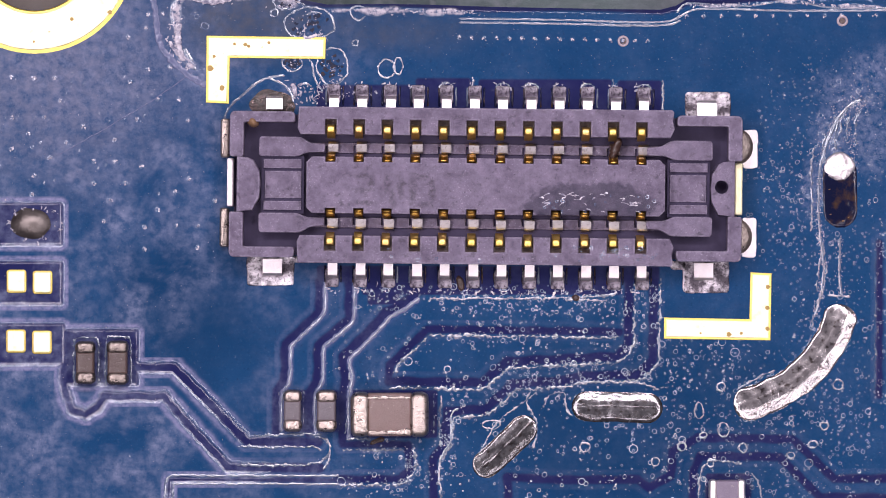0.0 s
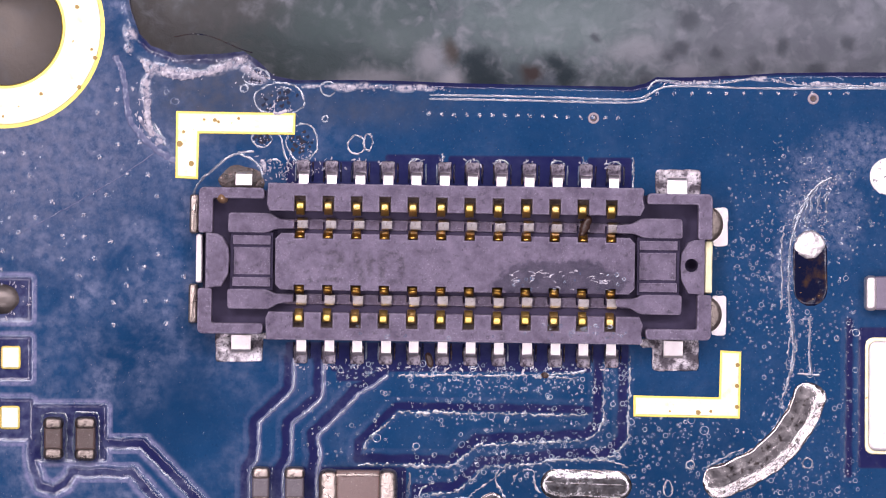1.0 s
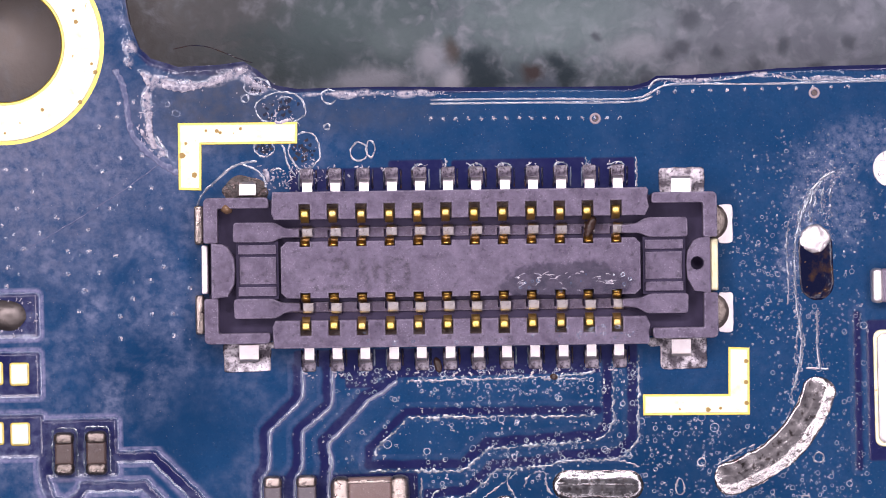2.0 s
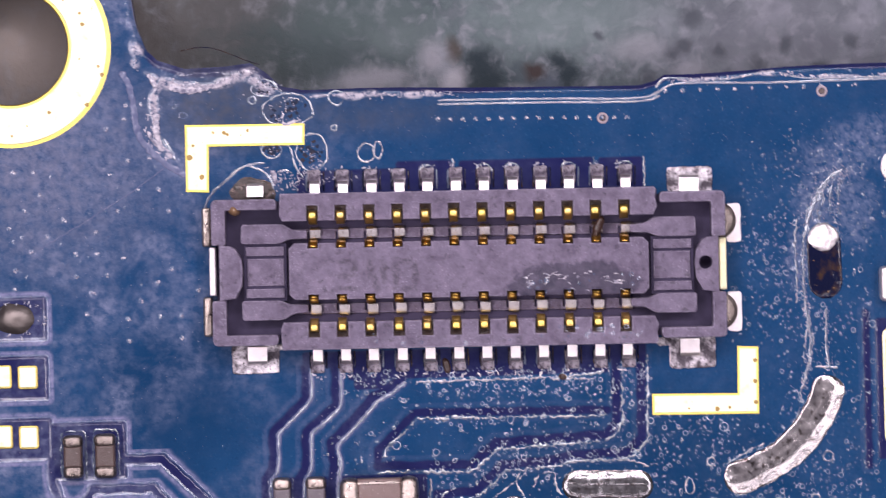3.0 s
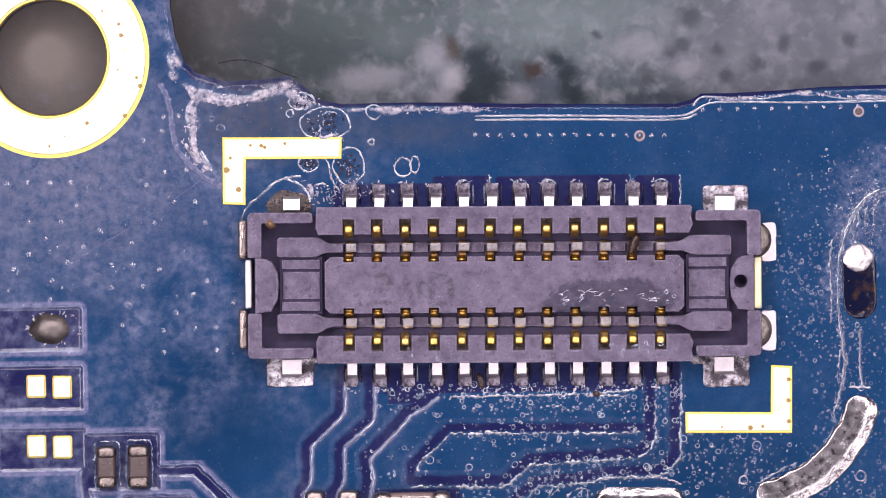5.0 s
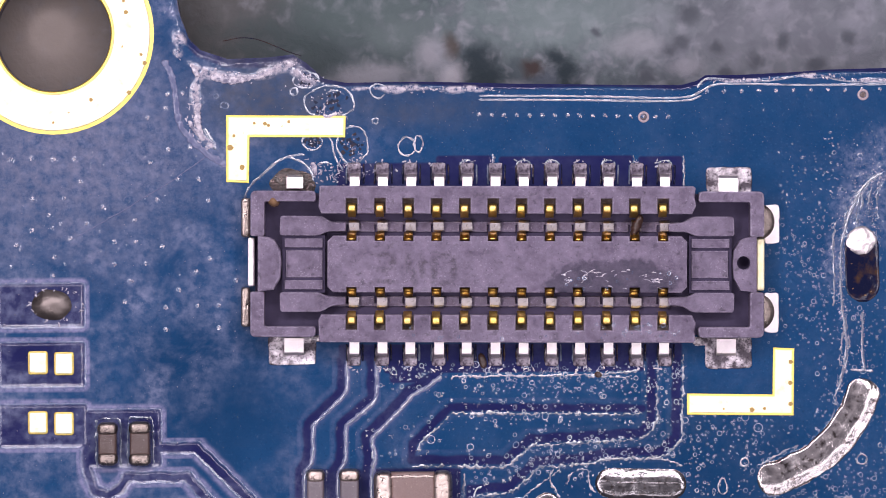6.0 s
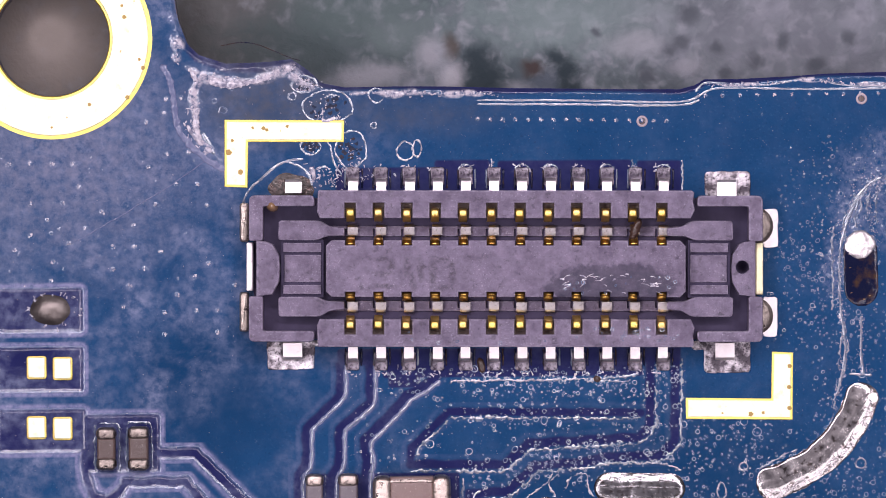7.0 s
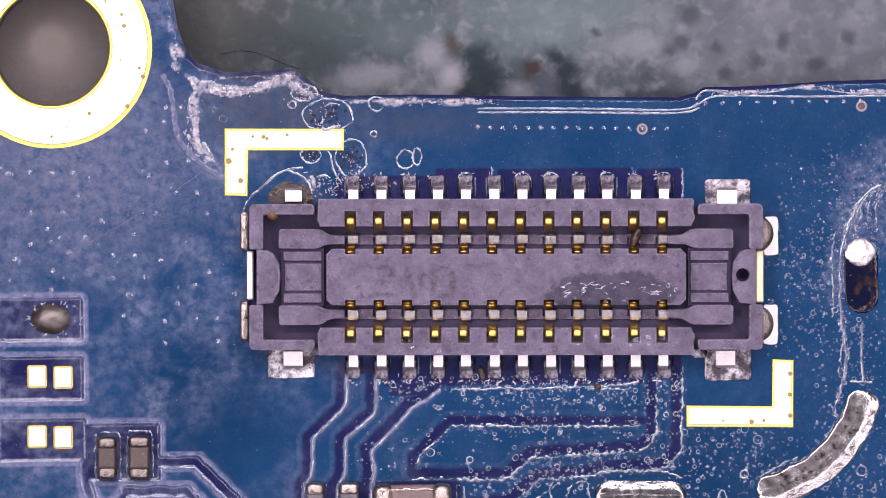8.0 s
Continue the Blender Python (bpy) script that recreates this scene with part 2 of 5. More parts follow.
        if bump is not None:
            b = self.tree.nodes.new("ShaderNodeBump")
            b.inputs["Distance"].default_value = depth * U
            self.link(bump, b.inputs["Height"])
            self.link(b.outputs["Normal"], s["Normal"])
        return self.mat


def solder_mask():
    m = Nodes("blue_solder_mask")
    bare, crust = m.field("bare_laminate"), m.field("crust")
    cloud = m.ramp(m.noise(95, 5, 0.56, 0.3), (0.38, 0.0), (0.66, 1.0))
    left = m.ramp(m.math("ADD", m.math("MULTIPLY", m.axis(0), -0.001), 0.3), (0.35, 0.1), (0.75, 1.0))
    fine = m.ramp(m.noise(19, 4, 0.6), (0.38, 0.0), (0.64, 1.0))
    streak = 0.0
    for x, y, rx, ry in ((1575, 130, 130, 70), (1505, 170, 90, 74), (1470, 235, 50, 90), (1440, 330, 30, 80), (1545, 250, 56, 90)):
        streak = m.math("MAXIMUM", streak, m.spot(x - CX, CY - y, rx, ry, 0.75, 0.9, 40))
    smear = m.math("MULTIPLY", m.math("MAXIMUM", streak, m.spot(150 - CX, CY - 130, 330, 200, 0.8, 0.6, 60)),
                   m.ramp(m.noise(15, 6, 0.75), (0.38, 0.0), (0.64, 0.66)))
    blue = m.mix(m.noise(90, 3), (0.004, 0.040, 0.121), (0.012, 0.065, 0.170))
    blue = m.mix(m.ramp(m.noise(5, 3, 0.7), (0.58, 0.0), (0.72, 0.55)), blue, (0.035, 0.105, 0.215))
    blue = m.mix(m.ramp(m.noise(6, 3, 0.7, 0.2), (0.30, 0.5), (0.42, 0.0)), blue, (0.004, 0.028, 0.085))
    # broad spots of a deeper blue, at the lower right and the left
    darkened = m.math("MULTIPLY", m.math("MAXIMUM", m.spot(1130 - CX, CY - 730, 420, 230, 0.6, 0.5, 90), m.spot(330 - CX, CY - 540, 190, 200, 0.8, 0.6, 70)), 0.62)
    blue = m.mix(darkened, blue, (0.002, 0.031, 0.094))
    film = m.math("MULTIPLY", m.math("MULTIPLY", cloud, left), m.math("ADD", m.math("MULTIPLY", fine, 0.66), 0.15))
    film = m.math("MULTIPLY", film, m.math("SUBTRACT", 1.0, m.math("MINIMUM", 1.0, m.math("MAXIMUM", m.spot(385 - CX, CY - 630, 185, 175, 0.8, 0.8, 60), m.spot(560 - CX, CY - 640, 120, 120, 0.8, 0.8, 60)))))
    navy = m.mix(m.noise(40, 3), (0.009, 0.011, 0.066), (0.015, 0.017, 0.092))
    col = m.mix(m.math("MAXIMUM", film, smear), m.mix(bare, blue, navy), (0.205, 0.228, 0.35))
    veil = m.math("MULTIPLY", m.spot(70 - CX, CY - 120, 400, 330, 0.95, 0.5, 70), m.ramp(m.noise(20, 6, 0.72), (0.36, 0.04), (0.62, 0.60)))
    col = m.mix(m.math("MULTIPLY", veil, m.math("SUBTRACT", 1.0, bare)), col, (0.225, 0.22, 0.30))
    rim = m.math("MULTIPLY", m.field("rim_haze"), m.ramp(m.noise(12, 5, 0.7), (0.34, 0.25), (0.60, 0.95)))
    dust = m.math("MULTIPLY", m.math("MAXIMUM", m.spot(440 - CX, CY - 30, 190, 120, 0.8, 0.5, 40), m.math("MULTIPLY", m.spot(690 - CX, CY - 55, 260, 60, 0.9, 0.7, 40), 0.6)), m.ramp(m.noise(28, 5, 0.65), (0.35, 0.35), (0.65, 0.8)))
    col = m.mix(dust, col, (0.088, 0.092, 0.118))
    col = m.mix(rim, col, (0.30, 0.28, 0.44))
    # pale colour along the crust's swellings, in place of their glints
    col = m.mix(m.math("MULTIPLY", m.ramp(crust, (0.15, 0.0), (0.6, 1.0)), m.ramp(m.noise(13, 5, 0.7), (0.40, 0.0), (0.62, 0.8))), col, (0.44, 0.40, 0.46))
    col = m.mix(m.math("MULTIPLY", m.ramp(crust, (0.62, 0.0), (0.95, 1.0)), m.ramp(m.noise(13, 5, 0.7), (0.40, 0.0), (0.56, 0.6))), col, (0.66, 0.58, 0.62))
    bump = m.math("ADD", m.math("MULTIPLY", m.noise(7, 4, 0.7), m.math("ADD", m.math("MULTIPLY", film, 0.9), 0.25)), m.noise(60, 2))
    rough = m.ramp(m.noise(30, 4), (0.3, 0.12), (0.75, 0.21))
    return m.done(col, rough, bump=bump, depth=0.55, Specular_IOR_Level=0.5)


# strokes of the worn moulded mark on the housing: x, y, half width, half height
MARK = [(-215, 16, 17, 5), (-202, 3, 6, 12), (-215, -9, 14, 5), (-214, -31, 19, 5), (-174, 5, 6, 16), (-164, -21, 6, 14), (-151, -2, 6, 19), (-129, -8, 6, 28),
        (-112, 15, 15, 5), (-94, -7, 6, 20), (-110, -32, 15, 5)]


def plastic(name="dark_housing_plastic", stained=False):
    m = Nodes(name)
    base = m.mix(m.ramp(m.noise(30, 6, 0.7), (0.35, 0.0), (0.65, 1.0)), (0.120, 0.090, 0.144), (0.240, 0.192, 0.275))
    scuff = m.ramp(m.noise(6, 4, 0.75), (0.56, 0.0), (0.72, 1.0))
    base = m.mix(m.math("MULTIPLY", scuff, 0.45), base, (0.23, 0.19, 0.25))
    dark = m.ramp(m.noise(13, 4, 0.6, 0.3), (0.32, 1.0), (0.42, 0.0))
    base = m.mix(m.math("MULTIPLY", dark, 0.55), base, (0.045, 0.034, 0.052))
    pit = m.ramp(m.noise(4.5, 3, 0.6), (0.27, 1.0), (0.34, 0.0))
    base = m.mix(m.math("MULTIPLY", pit, 0.7), base, (0.03, 0.022, 0.034))
    fleck = m.ramp(m.noise(3.2, 3, 0.6), (0.60, 0.0), (0.68, 1.0))
    base = m.mix(m.math("MULTIPLY", fleck, m.ramp(m.noise(60, 3), (0.40, 0.0), (0.62, 0.9))), base, (0.42, 0.36, 0.45))
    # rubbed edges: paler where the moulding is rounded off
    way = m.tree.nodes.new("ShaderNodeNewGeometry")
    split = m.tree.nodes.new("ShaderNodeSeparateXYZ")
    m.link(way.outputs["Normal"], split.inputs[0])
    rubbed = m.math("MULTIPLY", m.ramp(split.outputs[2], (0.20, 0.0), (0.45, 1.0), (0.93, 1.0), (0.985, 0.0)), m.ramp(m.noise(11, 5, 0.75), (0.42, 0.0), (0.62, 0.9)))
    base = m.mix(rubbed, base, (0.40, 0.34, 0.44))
    rough = m.ramp(m.noise(14, 3), (0.3, 0.28), (0.7, 0.5))
    if stained:
        worn = 0.0
        for x, y, rx, ry in MARK:
            worn = m.math("MAXIMUM", worn, m.spot(x, y, rx * 1.5, ry * 1.5, 0.8, 1.3, 7))
        worn = m.math("MULTIPLY", worn, m.ramp(m.noise(6, 4, 0.7), (0.34, 0.05), (0.56, 0.66)))
        base = m.mix(worn, base, (0.050, 0.040, 0.056))
        # the dark wet stain on the centre island
        darkened = 0.0
        for x, y, rx, ry in ((150, -22, 62, 26), (215, -18, 55, 28), (105, -34, 34, 16), (262, -30, 36, 22), (180, -38, 100, 18)):
            darkened = m.math("MAXIMUM", darkened, m.spot(x, y, rx * 1.22, ry * 1.22, 0.3, 0.7, 16))
        darkened = m.math("MULTIPLY", darkened, m.ramp(m.noise(20, 5, 0.65), (0.30, 1.0), (0.74, 0.60)))
        base = m.mix(darkened, base, (0.040, 0.031, 0.062))
    return m.done(base, rough, bump=m.noise(5, 5, 0.8), depth=2.1)


def gold():
    m = Nodes("gold_plating")
    col = m.mix(m.ramp(m.noise(22, 4, 0.6), (0.55, 0.0), (0.8, 1.0)), (1.0, 0.91, 0.60), (1.0, 0.78, 0.32))
    pit = m.ramp(m.noise(13, 2, 0.5), (0.22, 1.0), (0.28, 0.0))
    col = m.mix(pit, col, (0.30, 0.15, 0.03))
    return m.done(col, m.ramp(m.noise(18, 3), (0.3, 0.46), (0.7, 0.56)), metal=1.0, bump=m.noise(6, 3), depth=0.7)


def contact_gold():
    m = Nodes("contact_gold")
    col = m.mix(m.noise(9, 3), (1.0, 0.76, 0.32), (0.88, 0.50, 0.11))
    col = m.mix(m.math("MULTIPLY", m.random(), 0.55), col, (0.96, 0.70, 0.12))
    return m.done(col, 0.40, metal=1.0, bump=m.noise(5, 3), depth=0.4)


def tin(name="tinned_solder", rough=0.3, grain=6.0, depth=1.3, dull=0.0, tone=1.0, pits=0.40, warm=0.0):
    m = Nodes(name)
    col = m.mix(m.noise(grain * 2.5, 4, 0.6), (0.80 * tone, (0.74 - warm) * tone, (0.73 - 2 * warm) * tone), (0.60 * tone, (0.53 - warm) * tone, (0.53 - 2 * warm) * tone))
    pit = m.ramp(m.noise(grain, 3, 0.6), (pits - 0.1, 1.0), (pits, 0.0))
    col = m.mix(m.math("MULTIPLY", pit, 0.45 + dull), col, (0.10, 0.075, 0.07))
    return m.done(col, m.ramp(m.noise(grain * 2, 3), (0.3, rough * 0.75), (0.7, rough * 1.3)), metal=1.0,
                  bump=m.noise(grain, 4, 0.65), depth=depth)


def blotched(name, dark, light, size=13.0):
    """Solder that ran thin: dark dross with bright islands and fine pits."""
    m = Nodes(name)
    col = m.mix(m.ramp(m.noise(size, 5, 0.65), (0.43, 0.0), (0.64, 1.0)), dark, light)
    pit = m.ramp(m.noise(4, 3, 0.6), (0.36, 1.0), (0.46, 0.0))
    col = m.mix(m.math("MULTIPLY", pit, 0.8), col, (0.03, 0.025, 0.032))
    return m.done(col, m.ramp(m.noise(size, 3), (0.35, 0.42), (0.65, 0.28)), metal=1.0, bump=m.noise(5, 5, 0.7), depth=1.5)


def ceramic(name, a, b):
    m = Nodes(name)
    col = m.mix(m.noise(18, 5, 0.7), a, b)
    spec = m.ramp(m.noise(5, 2), (0.66, 0.0), (0.74, 1.0))
    col = m.mix(m.math("MULTIPLY", spec, 0.3), col, (0.5, 0.42, 0.38))
    return m.done(col, 0.3, bump=m.noise(6, 4, 0.7), depth=1.1)


def flux(name="clear_flux", white=0.45):
    m = Nodes(name)
    col = m.mix(m.noise(12, 3), (0.36 * white, 0.40 * white, 0.52 * white), (0.03, 0.06, 0.13))
    return m.done(col, 0.16, bump=m.noise(5, 3), depth=0.25, Specular_IOR_Level=1.0)


def laminate():
    m = Nodes("board_laminate")
    col = m.mix(m.noise(20, 4, 0.7), (0.03, 0.028, 0.055), (0.09, 0.07, 0.09))
    return m.done(col, 0.6, bump=m.noise(8, 4), depth=2.0)


def mat_surface():
    m = Nodes("worn_green_mat")
    for size, far in ((70, 34), (16, 6)):
        shift = m.tree.nodes.new("ShaderNodeTexNoise")
        shift.inputs["Scale"].default_value = 1.0 / size
        shift.inputs["Detail"].default_value = 3.0
        m.link(m.at, shift.inputs["Vector"])
        move = m.tree.nodes.new("ShaderNodeVectorMath")
        move.operation = "MULTIPLY_ADD"
        m.link(shift.outputs["Color"], move.inputs[0])
        move.inputs[1].default_value = (far, far, 0)
        move.inputs[2].default_value = (-far / 2, -far / 2, 0)
        total = m.tree.nodes.new("ShaderNodeVectorMath")
        m.link(m.at, total.inputs[0])
        m.link(move.outputs[0], total.inputs[1])
        m.at = total.outputs[0]
    a = m.noise(80, 3, 0.55)
    b = m.noise(26, 2, 0.5)
    c = m.ramp(m.noise(30, 2, 0.5, 0.2), (0.36, 1.0), (0.52, 0.0))
    col = m.ramp(a, (0.32, (0.050, 0.068, 0.080)), (0.5, (0.098, 0.120, 0.130)), (0.68, (0.19, 0.20, 0.23)))
    col = m.mix(m.math("MULTIPLY", m.ramp(b, (0.48, 0.0), (0.70, 1.0)), 0.6), col, (0.27, 0.27, 0.30))
    col = m.mix(m.math("MULTIPLY", c, 0.6), col, (0.050, 0.066, 0.078))
    for x, y, rx, ry, colour, k in MAT_PATCHES + MAT_STAINS_AND_SHADE + MAT_PALE + MAT_SPECKS:
        col = m.mix(m.math("MULTIPLY", m.spot(x - CX, CY - y, rx * 1.35, ry * 1.35, 0.85, 0.9, 26), k), col, colour)
    return m.done(col, 0.75, bump=m.noise(30, 4, 0.6), depth=4.0)


# bare patches, stains and specks of the mat, and the shade at the board's edge, in the plan: x, y, half width, half
# height, colour, strength
HOLE_BROWN, TEAL, PALE, SOOT, INK = (0.20, 0.165, 0.145), (0.032, 0.050, 0.052), (0.31, 0.30, 0.33), (0.010, 0.022, 0.030), (0.050, 0.056, 0.070)
MAT_PATCHES = [
    # first the brown under the screw hole, lightened against the hole's shade
    (80, 60, 250, 250, HOLE_BROWN, 0.95), (390, 50, 190, 150, (0.062, 0.058, 0.056), 0.9), (570, 80, 200, 90, TEAL, 0.9), (640, 10, 150, 60, (0.07, 0.10, 0.097), 0.6),
    (1000, 20, 220, 80, (0.17, 0.22, 0.215), 0.6), (1400, 60, 300, 130, (0.20, 0.19, 0.225), 0.45), (650, 132, 75, 28, PALE, 0.7), (700, 60, 60, 40, (0.11, 0.14, 0.14), 0.6),
]
MAT_STAINS_AND_SHADE = [
    (842, 108, 44, 39, SOOT, 1.0), (858, 138, 44, 46, SOOT, 1.0), (828, 165, 48, 26, SOOT, 1.0), (968, 150, 42, 40, (0.065, 0.078, 0.105), 0.8),
    (986, 100, 26, 24, SOOT, 1.0), (1003, 128, 24, 32, SOOT, 1.0), (1020, 162, 26, 36, SOOT, 1.0), (945, 114, 22, 18, (0.034, 0.018, 0.016), 0.95), (796, 78, 16, 22, (0.050, 0.034, 0.026), 0.85),
    # dark band along the board's edge: its shadow put into the colour
    (1175, 170, 90, 18, (0.025, 0.035, 0.055), 0.8),
]
MAT_PALE = [(762, 92, 30, 36, PALE, 0.7), (1130, 76, 60, 24, PALE, 0.5), (1220, 112, 34, 20, PALE, 0.5), (800, 130, 22, 28, (0.40, 0.38, 0.41), 0.8), (785, 165, 24, 22, PALE, 0.7), (915, 160, 30, 24, PALE, 0.5)]
MAT_SPECKS = [(x, y, r, r, INK, 0.82) for x, y, r in ((1058, 54, 12), (1153, 131, 18), (1284, 131, 16), (1208, 67, 16), (1189, 83, 16), (1276, 81, 12), (1340, 100, 16), (1390, 70, 16),
                                                       (1450, 110, 17), (1510, 60, 16), (1220, 20, 24))]

ISLAND = plastic("stained_housing_plastic", True)
MASK, PLASTIC, GOLD, CONTACT = solder_mask(), plastic(), gold(), contact_gold()
# yellower copy of the gold, for the glow along its bright edges
RIM_GOLD = Nodes("deep_gold")
RIM_GOLD = RIM_GOLD.done(RIM_GOLD.mix(RIM_GOLD.noise(10, 3), (1.0, 0.86, 0.26), (1.0, 0.72, 0.14)), 0.5, 1.0, bump=RIM_GOLD.noise(6, 3), depth=0.8)
TIP_GOLD = Nodes("amber_contact_gold")
TIP_GOLD = TIP_GOLD.done(TIP_GOLD.mix(TIP_GOLD.noise(7, 3), (0.95, 0.62, 0.16), (0.50, 0.24, 0.05)), 0.3, 1.0, bump=TIP_GOLD.noise(5, 3), depth=0.7)
TIN = tin()
TAIL = tin("bright_tin_lead", 0.46, 9.0, 0.6, -0.3, 1.2)
PASTE = blotched("grainy_solder_paste", (0.075, 0.062, 0.082), (0.25, 0.22, 0.25), 16.0)
LAND = blotched("blotched_anchor_solder", (0.085, 0.072, 0.085), (0.66, 0.60, 0.63), 24.0)
BLADE = tin("dull_tin_blade", 0.36, 7.0, 0.9, 0.1, 0.52)
BLOB = tin("hand_solder", 0.225, 7.0, 0.3, 0.4, 0.33, 0.44, -0.022)
DULL = tin("dull_brown_solder", 0.38, 16.0, 0.9, 0.3, 0.24, 0.42, 0.04)
# paler copy of the hand solder, for the light on the curved bead
PALE_SOLDER = tin("shiny_hand_solder", 0.22, 9.0, 0.4, 0.4, 0.60, 0.44, 0.0)
DARK_SOLDER = tin("dark_hand_solder", 0.22, 7.0, 0.25, 0.4, 0.29, 0.43, -0.02)
SCORCHED = tin("scorched_solder", 0.32, 8.0, 2.4, 0.5, 0.10, 0.54, 0.02)
WORN_TIN = tin("worn_terminal_tin", 0.33, 8.0, 1.8, 0.35, 0.36, 0.43, 0.06)
TERMINAL = tin("chip_terminal_tin", 0.33, 8.0, 1.8, 0.35, 0.68, 0.43, 0.06)
HAZE = Nodes("hazy_flux")
HAZE = HAZE.done(HAZE.mix(HAZE.noise(14, 4), (0.06, 0.085, 0.19), (0.20, 0.20, 0.31)), 0.2, bump=HAZE.noise(8, 4), depth=1.2)
WHITE_FLUX = Nodes("whitish_flux")
WHITE_FLUX = WHITE_FLUX.done(WHITE_FLUX.mix(WHITE_FLUX.ramp(WHITE_FLUX.noise(12, 4, 0.65), (0.36, 0.0), (0.60, 1.0)), (0.16, 0.15, 0.22), (0.62, 0.55, 0.60)), 0.22,
                             bump=WHITE_FLUX.noise(9, 4, 0.6), depth=0.9, Specular_IOR_Level=0.8)
CRUST = Nodes("flux_crust")
CRUST = CRUST.done(CRUST.mix(CRUST.ramp(CRUST.noise(9, 4, 0.7), (0.35, 0.0), (0.62, 1.0)), (0.09, 0.10, 0.19), (0.62, 0.56, 0.62)), 0.17,
                   bump=CRUST.noise(6, 4, 0.7), depth=2.4, Specular_IOR_Level=1.0)
TARNISH = Nodes("tarnish")
TARNISH = TARNISH.done(TARNISH.mix(TARNISH.noise(4, 3), (0.30, 0.17, 0.04), (0.55, 0.36, 0.10)), 0.4)
AMBER = Nodes("amber_resin")
AMBER = AMBER.done(AMBER.mix(AMBER.noise(9, 3), (0.20, 0.11, 0.06), (0.32, 0.19, 0.10)), 0.15, bump=AMBER.noise(8, 3), depth=1.0)
RUST = Nodes("rusty_flake")
RUST = RUST.done(RUST.mix(RUST.noise(8, 4), (0.022, 0.012, 0.010), (0.085, 0.042, 0.030)), 0.35, bump=RUST.noise(6, 4), depth=1.0)
CERAMIC_TAN = ceramic("tan_ceramic", (0.185, 0.118, 0.106), (0.25, 0.168, 0.150))
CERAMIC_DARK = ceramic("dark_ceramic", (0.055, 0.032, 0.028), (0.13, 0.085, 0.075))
CERAMIC_GREY = ceramic("grey_ceramic", (0.10, 0.082, 0.095), (0.20, 0.165, 0.18))
ROSE = ceramic("pale_via_rim", (0.34, 0.25, 0.27), (0.52, 0.42, 0.44))
CERAMIC_MAUVE = ceramic("mauve_ceramic", (0.17, 0.13, 0.18), (0.26, 0.21, 0.28))
FLUX, LAMINATE = flux(), laminate()
FILM = Nodes("flux_film")
FILM = FILM.done(FILM.mix(FILM.noise(30, 3), (0.04, 0.08, 0.17), (0.18, 0.21, 0.31)), 0.12, bump=FILM.noise(8, 3), depth=0.5, Specular_IOR_Level=1.0)
BURNT = Nodes("burnt_flux")
BURNT = BURNT.done(BURNT.mix(BURNT.ramp(BURNT.noise(26, 4), (0.48, 0.0), (0.66, 1.0)), (0.005, 0.007, 0.030), (0.060, 0.032, 0.022)), 0.13, bump=BURNT.noise(13, 3), depth=1.1, Specular_IOR_Level=0.35)

# ---------------------------------------------------------------- bench and mat
MAT_TOP = -105.0


def bench():
    m = Nodes("bench_top_laminate")
    mat = m.done(m.mix(m.noise(400, 5, 0.6), (0.20, 0.19, 0.18), (0.30, 0.29, 0.28)), 0.5)
    bm = prism(bmesh.new(), rect(-30000, -30000, 30000, 30000), MAT_TOP - 2760, MAT_TOP - 260, 30)
    tagged(part("bench_top", bm, mat), "grey laminate bench top under the mat", "bench", kind="structure")


def work_mat():
    """A thick soft mat with a lumpy surface."""
    xs = np.concatenate([np.linspace(-6000, -1300, 16), np.linspace(-1200, 1200, 121), np.linspace(1300, 6000, 16)])
    ys = np.concatenate([np.linspace(-5000, -900, 14), np.linspace(-800, 900, 86), np.linspace(1000, 5000, 14)])
    bm = bmesh.new()
    top = [[bm.verts.new((x, y, MAT_TOP - 6 + 5 * wobble(x, y, 120, 2) + 3 * wobble(x, y, 40, 5))) for x in xs] for y in ys]
    for a, b in zip(top, top[1:]):
        for i in range(len(xs) - 1):
            bm.faces.new((a[i], a[i + 1], b[i + 1], b[i]))
    prism(bm, rect(-6000, -5000, 6000, 5000), MAT_TOP - 260, MAT_TOP - 14, 0)
    ob = part("work_mat", bm, mat_surface(), smooth=True)
    return tagged(ob, "worn grey-green work mat with dark stains", "work mat")


bench()
MAT = work_mat()

# ---------------------------------------------------------------- the circuit board
BOARD = tagged(new("circuit_board"), "blue circuit board with a soldered connector and flux residue", "circuit board")

EDGE = [(275, -600), (275, -225), (277, -165), (285, -115), (300, -73), (321, -52), (369, -36), (439, -38), (484, -43), (509, -27),
        (538, 0), (578, 8), (668, 7), (752, 8), (868, 12), (973, 14), (1073, 16), (1170, 17), (1197, 10), (1213, 0), (1273, 0),
        (1367, -4), (1427, -8), (1534, -10), (1640, -10), (2300, -12)]
RING_AT, RING_IN, RING_OUT = (61, -83), 102, 178

# isolating channels round the copper areas: half width, then the way
PIN_CHANNELS = [
    (9, (565, 498), (565, 551), (504, 609), (503, 674), (489, 692), (488, 765)),
    (9, (617, 498), (617, 564), (562, 611), (561, 676), (548, 692), (547, 770)),
    (10, (736, 519), (707, 540), (683, 552), (656, 583), (607, 632), (607, 652), (613, 668), (606, 700), (606, 782)),
    (8, (606, 787), (715, 787)), (9, (722, 787), (726, 830), (708, 848), (600, 849)), (6, (600, 850), (300, 849), (298, 900)),
]
